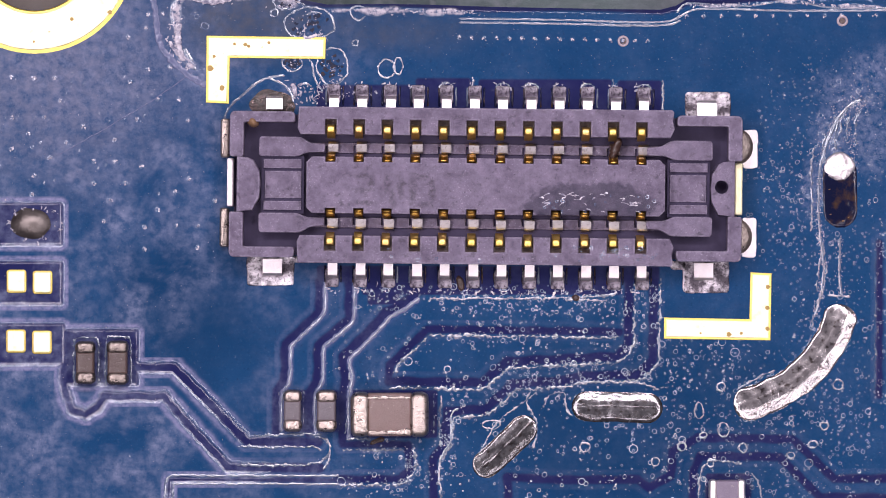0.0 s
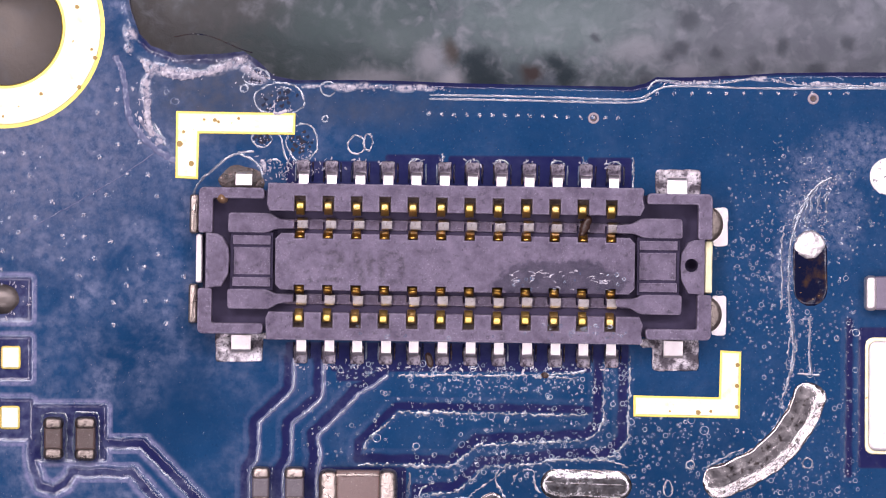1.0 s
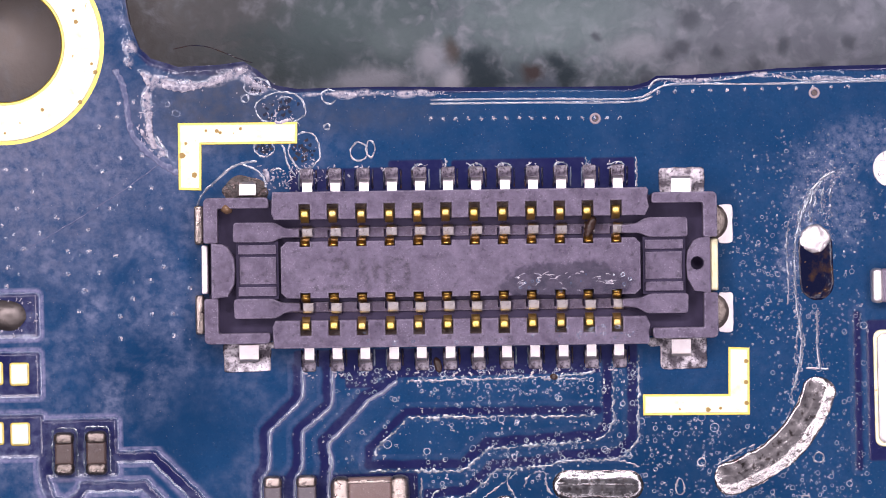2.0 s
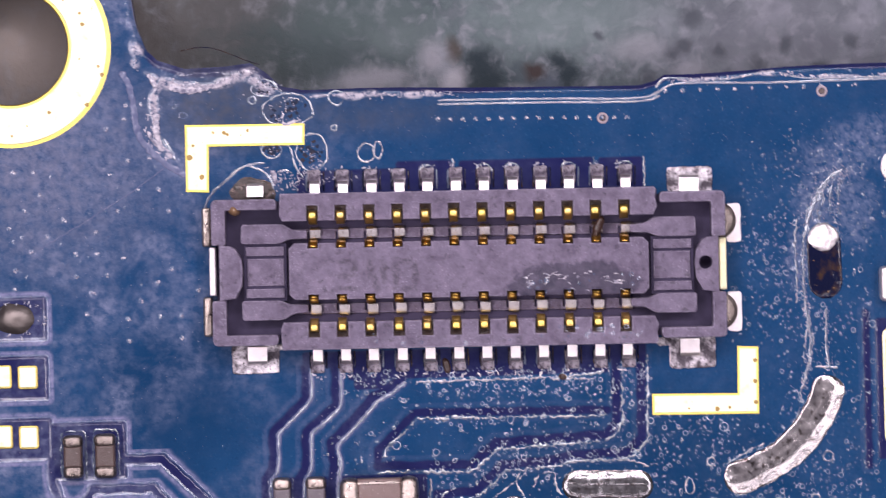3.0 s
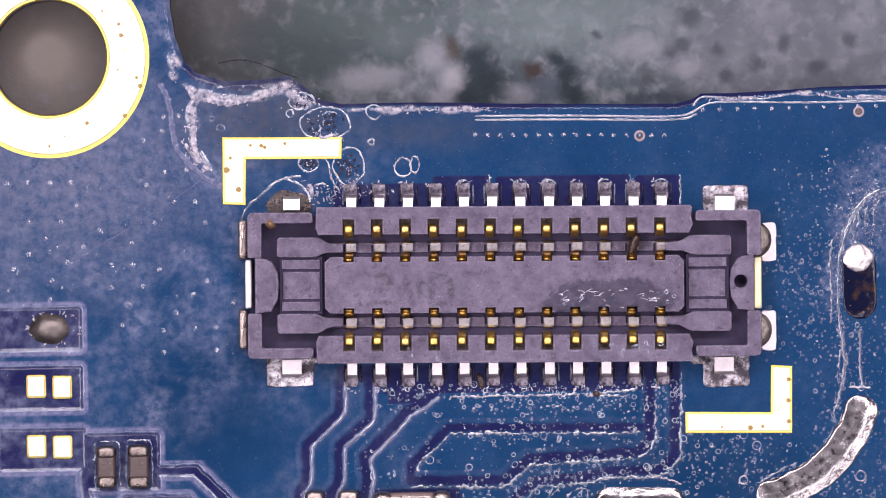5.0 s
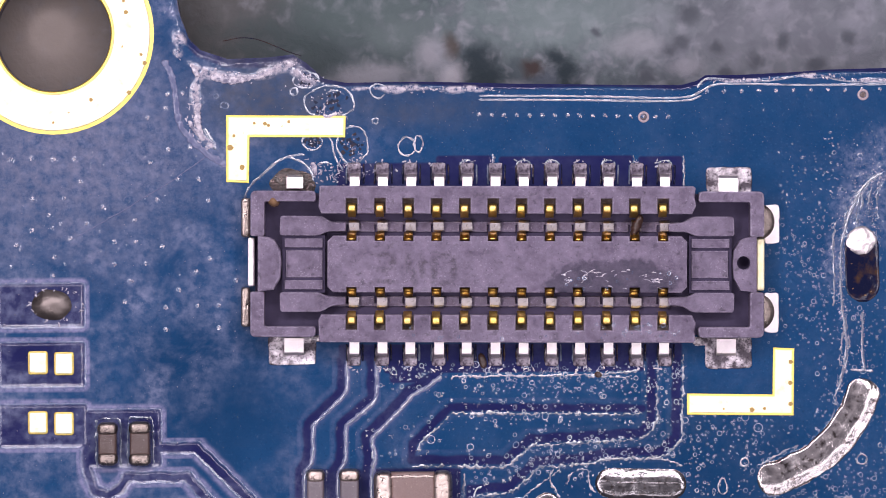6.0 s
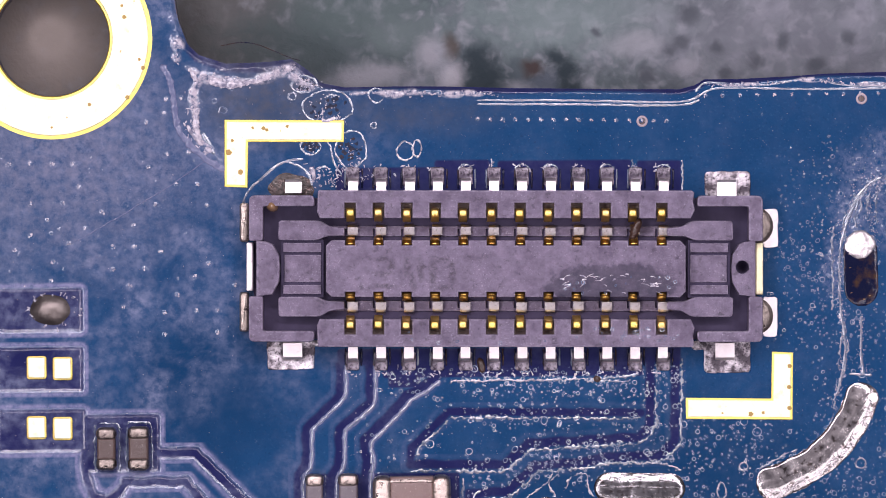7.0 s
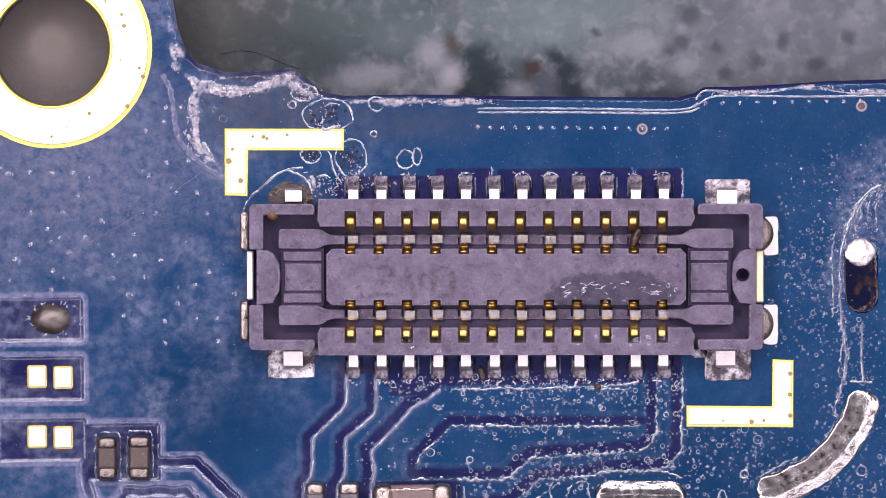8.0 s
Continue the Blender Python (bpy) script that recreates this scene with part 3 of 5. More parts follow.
LOOP_CHANNELS = [
    (9, (1096, 588), (756, 583), (690, 646), (688, 672)),
    (10, (688, 675), (852, 678), (898, 640), (1000, 636), (1092, 631), (1112, 612), (1113, 500)),
    (10, (768, 890), (767, 812), (787, 788), (791, 728), (858, 725), (908, 679), (1000, 674), (1030, 666), (1130, 664), (1155, 638), (1158, 490)),
]
SIDE_CHANNELS = [
    (10.5, (245, 651), (309, 651), (437, 782), (562, 783)),
    (10, (184, 702), (290, 702), (404, 828), (566, 829)),
    (10, (113, 650), (114, 690), (128, 725), (152, 735), (172, 722), (186, 703)),
]
OUTER_CHANNELS = [
    (9.5, (900, 890), (898, 845), (999, 850), (1129, 849), (1149, 863), (1187, 843), (1191, 799), (1236, 775), (1403, 778), (1477, 848), (1700, 846)),
    (9.5, (1226, 890), (1228, 832), (1240, 808), (1380, 809), (1452, 880), (1700, 884)),
    (8, (1557, 430), (1556, 700)),
]
CHANNELS = PIN_CHANNELS + LOOP_CHANNELS + SIDE_CHANNELS + OUTER_CHANNELS
# mask openings and bare laminate: a rounded rectangle each
POCKETS = [(-40, 462, 112, 541), (-40, 572, 116, 648), (112, 582, 246, 684), (640, 496, 1100, 523), (-40, 358, 112, 436),
           (735, 138, 835, 200), (846, 140, 1084, 200), (1092, 142, 1172, 205), (560, 150, 735, 196), (500, 690, 600, 766), (618, 690, 775, 776),
           (1248, 838, 1330, 890), (1572, 440, 1690, 690), (560, 470, 1168, 500), (650, 498, 708, 540)]


SWELLS = [(7, 1.9, (329, -13), (369, -4), (419, -5), (459, -18), (479, -25), (494, -31)), (5.5, 1.5, (320, -6), (313, 10), (311, 30), (313, 52), (316, 92), (320, 102)),
          (10, 2.5, (286, -72), (286, -68)), (8, 2.0, (281, -48), (283, -44)), (9, 2.0, (490, -14), (504, 0), (520, 6)),
          (4.5, 1.7, (590, 20), (625, 17), (660, 20), (700, 18), (745, 21), (785, 20)), (3, 1.2, (785, 20), (850, 24)), (1.8, 0.8, (1205, 12), (1240, 10), (1330, 10), (1365, 2), (1400, 1), (1440, 6), (1500, 12), (1690, 12)),
          (4, 1.5, (318, 88), (326, 104), (340, 114)), (5, 1.8, (300, -30), (315, -20))]


# tented vias of the left part
VIAS = [(279, 176), (316, 176), (333, 214), (203, 248), (167, 286), (204, 286), (250, 295), (335, 316), (380, 356), (166, 325), (222, 324), (193, 355),
        (279, 371), (184, 392), (256, 402), (313, 400), (350, 400), (350, 438), (256, 441), (60, 139), (97, 139), (-17, 139), (21, 137), (107, 179),
        (22, 209), (79, 208), (20, 265), (-6, 290), (89, 279), (51, 237), (118, 253), (147, 224), (61, 311), (57, 345), (231, 145), (263, 123),
        (301, 120), (243, 212), (310, 341), (263, 25), (289, 24), (259, 50), (227, 66)]


def edge_gap(x, y):
    """How far inside the board's cut edge a point lies, roughly (arrays in plan coordinates, v downwards)."""
    d = np.full(x.shape, 1e9)
    sign = np.ones(x.shape)
    ex, ey = np.array(EDGE, float).T
    limit = np.interp(x, ex[1:], ey[1:])
    sign = np.where((y < limit) & (x > 275), -1.0, 1.0)
    for (ax, ay), (bx, by) in zip(EDGE, EDGE[1:]):
        k = np.clip(((x - ax) * (bx - ax) + (y - ay) * (by - ay)) / ((bx - ax) ** 2 + (by - ay) ** 2), 0, 1)
        d = np.minimum(d, np.hypot(x - ax - k * (bx - ax), y - ay - k * (by - ay)))
    return d * sign


def ramp01(v):
    v = np.clip(v, 0, 1)
    return v * v * (3 - 2 * v)


def board_surface():
    """The masked upper face, with copper areas, channels, tented vias and a rounded cut edge."""
    fine = 1.75
    xs = np.concatenate([np.linspace(-700, -110, 12), np.arange(-100, 1690, fine), np.linspace(1700, 2300, 12)])
    ys = np.concatenate([np.linspace(-600, -260, 10), np.arange(-250, 950, fine), np.linspace(960, 1600, 12)])
    x, y = np.meshgrid(xs, ys)
    rng = np.random.default_rng(5)
    lump = sum(np.sin(x / s + p) * np.sin(y / s * 1.1 + q) * k for s, p, q, k in ((37, 1, 2, 0.25), (17, 4, 1, 0.12), (71, 2, 5, 0.5)))
    low, bare, crust, haze = [np.zeros(x.shape) for _ in range(4)]

    def window(x0, x1, y0, y1):
        return slice(*np.searchsorted(ys, (y0, y1))), slice(*np.searchsorted(xs, (x0, x1)))

    for half, *way in CHANNELS:
        for (ax, ay), (bx, by) in zip(way, way[1:]):
            w = window(min(ax, bx) - half - 8, max(ax, bx) + half + 8, min(ay, by) - half - 8, max(ay, by) + half + 8)
            px, py = x[w], y[w]
            k = np.clip(((px - ax) * (bx - ax) + (py - ay) * (by - ay)) / ((bx - ax) ** 2 + (by - ay) ** 2), 0, 1)
            d = np.hypot(px - ax - k * (bx - ax), py - ay - k * (by - ay)) + 1.2 * np.sin(px / 9.0) * np.sin(py / 7.0)
            low[w] = np.maximum(low[w], ramp01((half + 4.5 - d) / 12))
            bare[w] = np.maximum(bare[w], ramp01((half + 1.5 - d) / 6))
            haze[w] = np.maximum(haze[w], np.exp(-((d - half - 5.0) / 4.2) ** 2) * (0.06 + 0.10 * ramp01((770 - px) / 100) + 0.6 * ramp01((470 - px) / 120)))
    for x0, y0, x1, y1 in POCKETS:
        w = window(x0 - 10, x1 + 10, y0 - 10, y1 + 10)
        px, py = x[w], y[w]
        qx, qy = np.abs(px - (x0 + x1) / 2) - (x1 - x0) / 2 + 6, np.abs(py - (y0 + y1) / 2) - (y1 - y0) / 2 + 6
        d = np.hypot(np.maximum(qx, 0), np.maximum(qy, 0)) + np.minimum(np.maximum(qx, qy), 0) - 6
        low[w] = np.maximum(low[w], ramp01((3.5 - d) / 11))
        bare[w] = np.maximum(bare[w], ramp01((1.5 - d) / 4))
        haze[w] = np.maximum(haze[w], np.exp(-((d - 5) / 4.2) ** 2) * 0.85 * ramp01((560 - px) / 200))
    rim = edge_gap(x, y)
    bare = np.maximum(bare, ramp01((10 + 3 * np.sin(x / 60.0) + 9 * ramp01((530 - x) / 50) - rim) / 6) * ramp01((x - 284) / 30))
    haze *= 1 - bare
    # flux has levelled the channels beyond the left part
    z = 0.4 * lump - (0.9 + 1.3 * ramp01((500 - x) / 60)) * low
    # tented vias: small raised rims in a loose lattice, and two stitched rows along the cut edge
    dots = []
    for u, v in VIAS:
        dots.append((u, v, 2.7, 1.6))
        dots.append((u + 4.2, v + 1.5, 2.2, -0.8))
    for _ in range(46):
        u, v = rng.uniform(-90, 300), rng.uniform(90, 330)
        if math.hypot(u - RING_AT[0], v - RING_AT[1]) > 200:
            dots.append((u, v, (q := rng.uniform(1.7, 2.4)), q * rng.uniform(0.3, 0.5)))
    dots += [(812 + 22.3 * i, 67 + 0.4 * i, 2.6, 1.2) for i in range(16)]
    dots += [(1215 + 30.5 * i, 29 - 0.1 * i, 2.6, 1.2) for i in range(12)]
    for _ in range(4200):
        dots.append((rng.uniform(-90, 1670), rng.uniform(-200, 930), (q := rng.uniform(1.2, 2.0)), q * rng.uniform(0.14, 0.4) * rng.choice((-1, 1))))
    for u, v, r, h in dots:
        w = window(u - 12, u + 12, v - 12, v + 12)
        d = np.hypot(x[w] - u, y[w] - v)
        z[w] += h * np.exp(-(d / r) ** 2)
    # glossy swellings along the cut edge, with a fine crackle
    grain = rng.normal(0, 1, x.shape)
    grain = (grain + np.roll(grain, 1, 0) + np.roll(grain, 1, 1) + np.roll(grain, (1, 1), (0, 1))) / 2
    for half, high, *way in SWELLS:
        for (ax, ay), (bx, by) in zip(way, way[1:]):
            w = window(min(ax, bx) - 2 * half, max(ax, bx) + 2 * half, min(ay, by) - 2 * half, max(ay, by) + 2 * half)
            px, py = x[w], y[w]
            k = np.clip(((px - ax) * (bx - ax) + (py - ay) * (by - ay)) / ((bx - ax) ** 2 + (by - ay) ** 2), 0, 1)
            d = np.hypot(px - ax - k * (bx - ax), py - ay - k * (by - ay)) + 3 * np.sin(px / 19.0 + py / 23.0) + 1.5 * np.sin(px / 8.0 - py / 10.0)
            swell = np.exp(-(np.maximum(d, 0) / half) ** 2) * high * (1 + 0.2 * np.sin(px / 17.0 + 1) * np.sin(py / 13.0))
            crust[w] = np.maximum(crust[w], np.exp(-(np.maximum(d, 0) / half) ** 2))
            z[w] = np.maximum(z[w], swell + 0.15 * grain[w] * np.exp(-(d / half / 1.5) ** 2))
    gap = edge_gap(x, y)
    z += 0.25 * grain * (np.exp(-((gap - 8) / 8) ** 2) + 0.25 * np.exp(-((gap - 18) / 14) ** 2) * ramp01((540 - x) / 50))
    z -= 7 * ramp01(1 - gap / (9 + 3 * ramp01((600 - x) / 60))) ** 2
    ring = np.hypot(x - RING_AT[0], y - RING_AT[1])
    keep = (gap > -fine * 0.9) & (ring > RING_IN + 30)
    # draw the rim of the kept area onto the cut line
    gy, gx = np.gradient(gap, ys, xs)
    out = (gap < 0) & keep
    x, y = np.where(out, x - gap * gx, x), np.where(out, y - gap * gy, y)
    n_y, n_x = x.shape
    index = np.arange(n_x * n_y).reshape(n_y, n_x)
    ok = keep[:-1, :-1] & keep[1:, :-1] & keep[:-1, 1:] & keep[1:, 1:]
    quads = np.stack([index[1:, :-1][ok], index[1:, 1:][ok], index[:-1, 1:][ok], index[:-1, :-1][ok]], 1)
    # split each face along the way it bends least
    h = z.ravel()
    turn = np.abs(h[quads[:, 1]] - h[quads[:, 3]]) < np.abs(h[quads[:, 0]] - h[quads[:, 2]])
    quads[turn] = np.roll(quads[turn], 1, 1)
    used = np.unique(quads)
    remap = np.zeros(n_x * n_y, int)
    remap[used] = np.arange(len(used))
    co = np.stack([(x - CX).ravel()[used], (CY - y).ravel()[used], z.ravel()[used]], 1) * U
    quads = remap[quads]
    me = bpy.data.meshes.new("solder_mask")
    me.vertices.add(len(co))
    me.vertices.foreach_set("co", co.astype(np.float32).ravel())
    me.loops.add(quads.size)
    me.loops.foreach_set("vertex_index", quads.astype(np.int32).ravel())
    me.polygons.add(len(quads))
    me.polygons.foreach_set("loop_start", np.arange(0, quads.size, 4, dtype=np.int32))
    me.update(calc_edges=True)
    for name, field in (("bare_laminate", bare), ("crust", crust), ("rim_haze", haze)):
        me.attributes.new(name, "FLOAT", "POINT").data.foreach_set("value", field.ravel()[used].astype(np.float32))
    me.shade_smooth()
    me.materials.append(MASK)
    placed("solder_mask", me, BOARD, "glossy blue solder mask with hazy flux film")


def board_core():
    """The laminate under the mask, with the screw hole through it."""
    rim = [at(u, v + 1.5) for u, v in EDGE]
    outline = [at(-700, 1600), at(2300, 1600)] + rim[::-1] + [at(-700, -600)]
    bm = bmesh.new()
    n = 48
    hx, hy = at(*RING_AT)
    hole = [(hx + (RING_IN - 1) * math.cos(2 * math.pi * k / n), hy + (RING_IN - 1) * math.sin(2 * math.pi * k / n)) for k in range(n)]
    tops = []
    for z in (-6.5, -62.0):
        edges = []
        for loop in (outline, hole):
            vs = [bm.verts.new((px, py, z)) for px, py in loop]
            edges += [bm.edges.new((vs[i - 1], vs[i])) for i in range(len(vs))]
            tops.append(vs)
        bmesh.ops.triangle_fill(bm, use_beauty=True, edges=edges)
    for a, b in ((tops[0], tops[2]), (tops[1], tops[3])):
        for i in range(len(a)):
            bm.faces.new((a[i - 1], a[i], b[i], b[i - 1]))
    part("laminate_core", bm, LAMINATE, BOARD, "dark laminate core with a screw hole")


def screw_ring():
    bm = bmesh.new()
    n = 72
    hx, hy = at(*RING_AT)
    ring = None
    # the second profile holds the bore and a yellow rim for the glow
    for prof, material in (([(RING_IN + 5, -4), (RING_IN + 5, 1.6), (RING_IN + 6.5, 2.5), (RING_IN + 9, 3), (RING_OUT - 8, 3), (RING_OUT - 6.5, 2.2), (RING_OUT - 6, -4)], GOLD),
                           ([(RING_IN, -62), (RING_IN, -1), (RING_IN + 2, 1.6), (RING_OUT - 6, 1.2), (RING_OUT, 0.4), (RING_OUT + 1, -5)], RIM_GOLD)):
        bm = bmesh.new()
        loops = [[bm.verts.new((hx + q * math.cos(2 * math.pi * k / n), hy + q * math.sin(2 * math.pi * k / n), z)) for k in range(n)] for q, z in prof]
        for a, b in zip(loops, loops[1:]):
            for k in range(n):
                bm.faces.new((a[k - 1], a[k], b[k], b[k - 1]))
        if ring is None:
            ring = part("screw_hole_ring", bm, material, BOARD, "gold-plated ring round the screw hole")
        else:
            part("plated_edge", bm, material, ring, "plated bore, with a yellow rim for the glow at the edge")


def gold_marks():
    for pts in (((367, 65), (575, 68), (574, 103), (405, 101), (403, 182), (366, 180)),
                ((1330, 484), (1364, 486), (1362, 601), (1177, 598), (1177, 564), (1328, 567))):
        line = [at(*p) for p in pts]
        line = line if area(line) > 0 else line[::-1]
        mark = part("corner_mark", prism(bmesh.new(), inset(line, 1.6), -5, 3, 1.5), GOLD, BOARD, "gold-plated L-shaped corner mark")
        # yellow rim added for the glow round the mark
        part("plated_edge", prism(bmesh.new(), inset(line, -1.8), -5, 1.8, 1.2), RIM_GOLD, mark, "yellow rim added for the glow at the gold's edge")
    for u, v in ((29, 498), (75, 500), (28, 604), (74, 606)):
        pad = part("test_pad", prism(bmesh.new(), [at(*p) for p in rect(u - 16, v - 19, u + 16, v + 19, 4)], -5, 3.5, 3.2, 4), GOLD, BOARD, "square gold test pad")
        # the pad's glow is a yellow rim too
        part("plated_edge", prism(bmesh.new(), [at(*p) for p in rect(u - 17.6, v - 20.6, u + 17.6, v + 20.6, 5)], -5, 2, 1.8), RIM_GOLD, pad, "yellow rim added for the glow at the gold's edge")
    hx, hy = at(1624, 174)
    pts = [(hx + 33 * math.cos(a * math.pi / 16), hy + 33 * math.sin(a * math.pi / 16)) for a in range(32)]
    part("round_pad", prism(bmesh.new(), pts, -5, 3, 1.5), TIN, BOARD, "round tinned pad")
    part("wide_pad", prism(bmesh.new(), [at(*p) for p in rect(1590, 464, 1680, 659, 14)], -5, 12, 5), TAIL, BOARD, "wide tinned terminal with gold edges")
    part("wide_pad_rim", prism(bmesh.new(), [at(*p) for p in rect(1584, 458, 1684, 665, 14)], -5, 4, 2), GOLD, BOARD, "gold rim under the wide terminal")
    for u, v in ((1103, 73), (1491, 37)):
        hx, hy = at(u, v)
        bm = bmesh.new()
        loops = []
        for q, z in ((10.5, -1), (9.5, 1.5), (7.0, 1.9), (5.8, 0.5), (5.2, -4)):
            loops.append([bm.verts.new((hx + q * math.cos(k * math.pi / 10), hy + q * math.sin(k * math.pi / 10), z)) for k in range(20)])
        for a, b in zip(loops, loops[1:]):
            for k in range(20):
                bm.faces.new((a[k - 1], a[k], b[k], b[k - 1]))
        via = part("open_via", bm, ROSE, BOARD, "small open via with a pale rim", smooth=True)
        plug = [(hx + 5.6 * math.cos(k * math.pi / 6), hy + 5.6 * math.sin(k * math.pi / 6)) for k in range(12)]
        part("via_plug", prism(bmesh.new(), plug, -5, 0.3, 0.4, 1), CERAMIC_DARK, via, "dark brown via plug")


board_surface()
board_core()
screw_ring()
gold_marks()

# ---------------------------------------------------------------- the connector
PITCH, FIRST, ROWS = 49.95, -274.5, 12
CON = new("board_connector")
CON.parent = BOARD
CON.location = [c * U for c in (*at(859, 331), 0)]
CON.rotation_euler = (0, 0, radians(-0.6))
CON.scale = (0.9958, 0.9958, 0.8)
tagged(CON, "dark purple-grey board-to-board connector with gold contacts")
TOP, LEDGE, FLOOR = 106.0, 70.0, 6.0
DIRT = TOP * 0.8  # the height of what lies on the housing


# the recesses' dark, glare-veiled tone is put into this floor colour
FLOOR_TINT = Nodes("navy_resin_floor")
FLOOR_TINT = FLOOR_TINT.done(FLOOR_TINT.mix(FLOOR_TINT.noise(14, 4), (0.038, 0.027, 0.064), (0.066, 0.050, 0.102)), 0.55, bump=FLOOR_TINT.noise(8, 4), depth=0.4, Specular_IOR_Level=0.25)


def connector():
    def piece(name, outlines, z0, z1, b=3.0, label="", material=PLASTIC):
        bm = bmesh.new()
        for pts in outlines:
            prism(bm, [(px, -py) for px, py in pts], z0, z1, b)
        return part(name, bm, material, CON, label)

    piece("base", [rect(-446, -125, 446, 125, 6)], 1, 30, 2, "floor of the housing, tinted for the shade of its recesses", FLOOR_TINT)
    # floors added high in the grooves, so that their shade stays navy
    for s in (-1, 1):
        piece("groove_floor", [rect(s * 322, -51, s * 397, 51)], 28, 56, 0, "added floor between the end ribs, tinted for their shade", FLOOR_TINT)
    # long walls with a slot at every contact
    for s in (-1, 1):
        outline = [(-331, s * 137), (-329, s * 138), (328, s * 138), (332, s * 134), (330, s * 118), (333, s * 104), (326, s * 89)]
        for i in reversed(range(ROWS)):
            u = FIRST + PITCH * i
            outline += [(u + 10, s * 89), (u + 10, s * 116), (u - 10, s * 116), (u - 10, s * 89)]
        outline += [(-328, s * 89), (-333, s * 100)]
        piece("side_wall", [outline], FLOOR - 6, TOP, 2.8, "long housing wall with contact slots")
        # floor added high in the slots; its dark brown stands in for shade
        piece("slot_floor", [rect(-300, s * 90, 300, s * 117)], 20, 72, 0, "added floor in the contact slots, dark brown for their shade", CERAMIC_DARK)
        ledge = [(-330, s * 57)]
        for i in range(ROWS):
            u = FIRST + PITCH * i
            ledge += [(u - 10, s * 57), (u - 10, s * 70), (u - 6.5, s * 70), (u - 6.5, s * 57)]
        ledge += [(330, s * 57), (330, s * 75), (-330, s * 75)]
        piece("trench_ledge", [ledge], FLOOR - 6, 36, 2, "worn grey ledge between the contacts")
    # raised middle with a shallow notch at every contact
    outline = []
    for s in (-1, 1):
        cols = range(ROWS) if s < 0 else reversed(range(ROWS))
        outline += [(s * 317, s * 40), (s * 307, s * 50)] if s > 0 else [(-317, -40), (-307, -50)]
        for i in cols:
            u = FIRST + PITCH * i
            a, b = (u - 9, u + 9) if s < 0 else (u + 9, u - 9)
            outline += [(a, s * 50), (a, s * 41), (b, s * 41), (b, s * 50)]
        outline += [(307, -50), (317, -40)] if s < 0 else [(-307, 50), (-317, 40)]
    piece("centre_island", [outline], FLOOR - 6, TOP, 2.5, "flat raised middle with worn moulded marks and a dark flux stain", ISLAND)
    for s in (-1, 1):
        for t in (-1, 1):
            # corner frames
            pts = soft_corners([(s * 453, t * 129), (s * 338, t * 129), (s * 337, t * 110), (s * 428, t * 110), (s * 428, t * 49), (s * 453, t * 49)],
                               (11, 8, 5, 4, 4, 4))
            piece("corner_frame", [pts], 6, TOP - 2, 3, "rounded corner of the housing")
            # step beside the long groove
            pts = [(s * 401, t * 81), (s * 398, t * 85), (s * 328, t * 85), (s * 310, t * 74), (s * 285, t * 72), (s * 285, t * 58),
                   (s * 318, t * 57), (s * 332, t * 50), (s * 402, t * 50)]
            piece("end_step", [soft_corners(pts, (6, 6, 8, 8, 3, 3, 8, 8, 6))], FLOOR - 6, LEDGE, 2.5)
            piece("end_rib", [rect(s * 326, t * 29, s * 393, t * 45)], FLOOR - 6, LEDGE - 4, 1.5)
        piece("end_block", [rect(s * 326, -24, s * 391, 24)], FLOOR - 6, LEDGE - 8, 2)
        tab = [(s * 440, 50), (s * 440, -50), (s * 420, -47), (s * 411, -43), (s * 400, -24), (s * 398, 0), (s * 400, 24), (s * 412, 46), (s * 424, 47)]
        if s < 0:
            piece("end_tab", [tab], FLOOR - 6, TOP - 4, 4, "convex locating tab")
        else:
            bm = bmesh.new()
            hole = [(417 + 12 * math.cos(k * math.pi / 10), 3 + 12 * math.sin(k * math.pi / 10)) for k in range(20)]
            loops = []
            for z in (TOP - 4, FLOOR):
                edges = []
                for pts in ([(px, -py) for px, py in tab], hole):
                    vs = [bm.verts.new((px, py, z)) for px, py in pts]
                    edges += [bm.edges.new((vs[k - 1], vs[k])) for k in range(len(vs))]
                    loops.append(vs)
                bmesh.ops.triangle_fill(bm, use_beauty=True, edges=edges)
            for a, b in ((loops[0], loops[2]), (loops[1], loops[3])):
                for k in range(len(a)):
                    bm.faces.new((a[k - 1], a[k], b[k], b[k - 1]))
            part("end_tab", bm, PLASTIC, CON, "convex tab with a round locating hole")
            # a floor added half-way up, so that the hole's shade stays navy
            piece("hole_floor", [[(px, -py) for px, py in hole]], FLOOR, TOP - 50, 0, "added floor in the locating hole, tinted for its shade", FLOOR_TINT)
    # metal hold-downs
    for u0, v0, u1, v1, name in ((-458, -46, -446, 40, "end_plate"), (441, -46, 455, 46, "end_plate")):
        piece(name, [rect(u0, v0, u1, v1, 3)], 6, 66, 2.5, "tinned hold-down plate", TAIL if u0 < 0 else GOLD)
    for v0, v1 in ((-116, -47), (42, 112)):
        bm = bmesh.new()
        lip = soft_corners([(-471, v0), (-455, v0), (-455, v1), (-471, v1)], 5)
        prism(bm, [(px, -py) for px, py in lip], 2, 22, 5, 4)
        part("side_nail", bm, TERMINAL, CON, "pitted solder on a hold-down nail", smooth=True)
    for v in (-76, 84):
        bm, loops = bmesh.new(), []
        for k in range(7):
            q = k / 6 * 0.98 + 0.02
            loops.append([bm.verts.new((446 + 29 * q * math.sin(a), -v + 32 * q * math.cos(a), 3 + 9 * math.sqrt(1 - q * q * 0.995))) for a in np.linspace(0, math.pi, 15)])
        for lo, hi in zip(loops, loops[1:]):
            for k in range(14):
                bm.faces.new((lo[k], lo[k + 1], hi[k + 1], hi[k]))
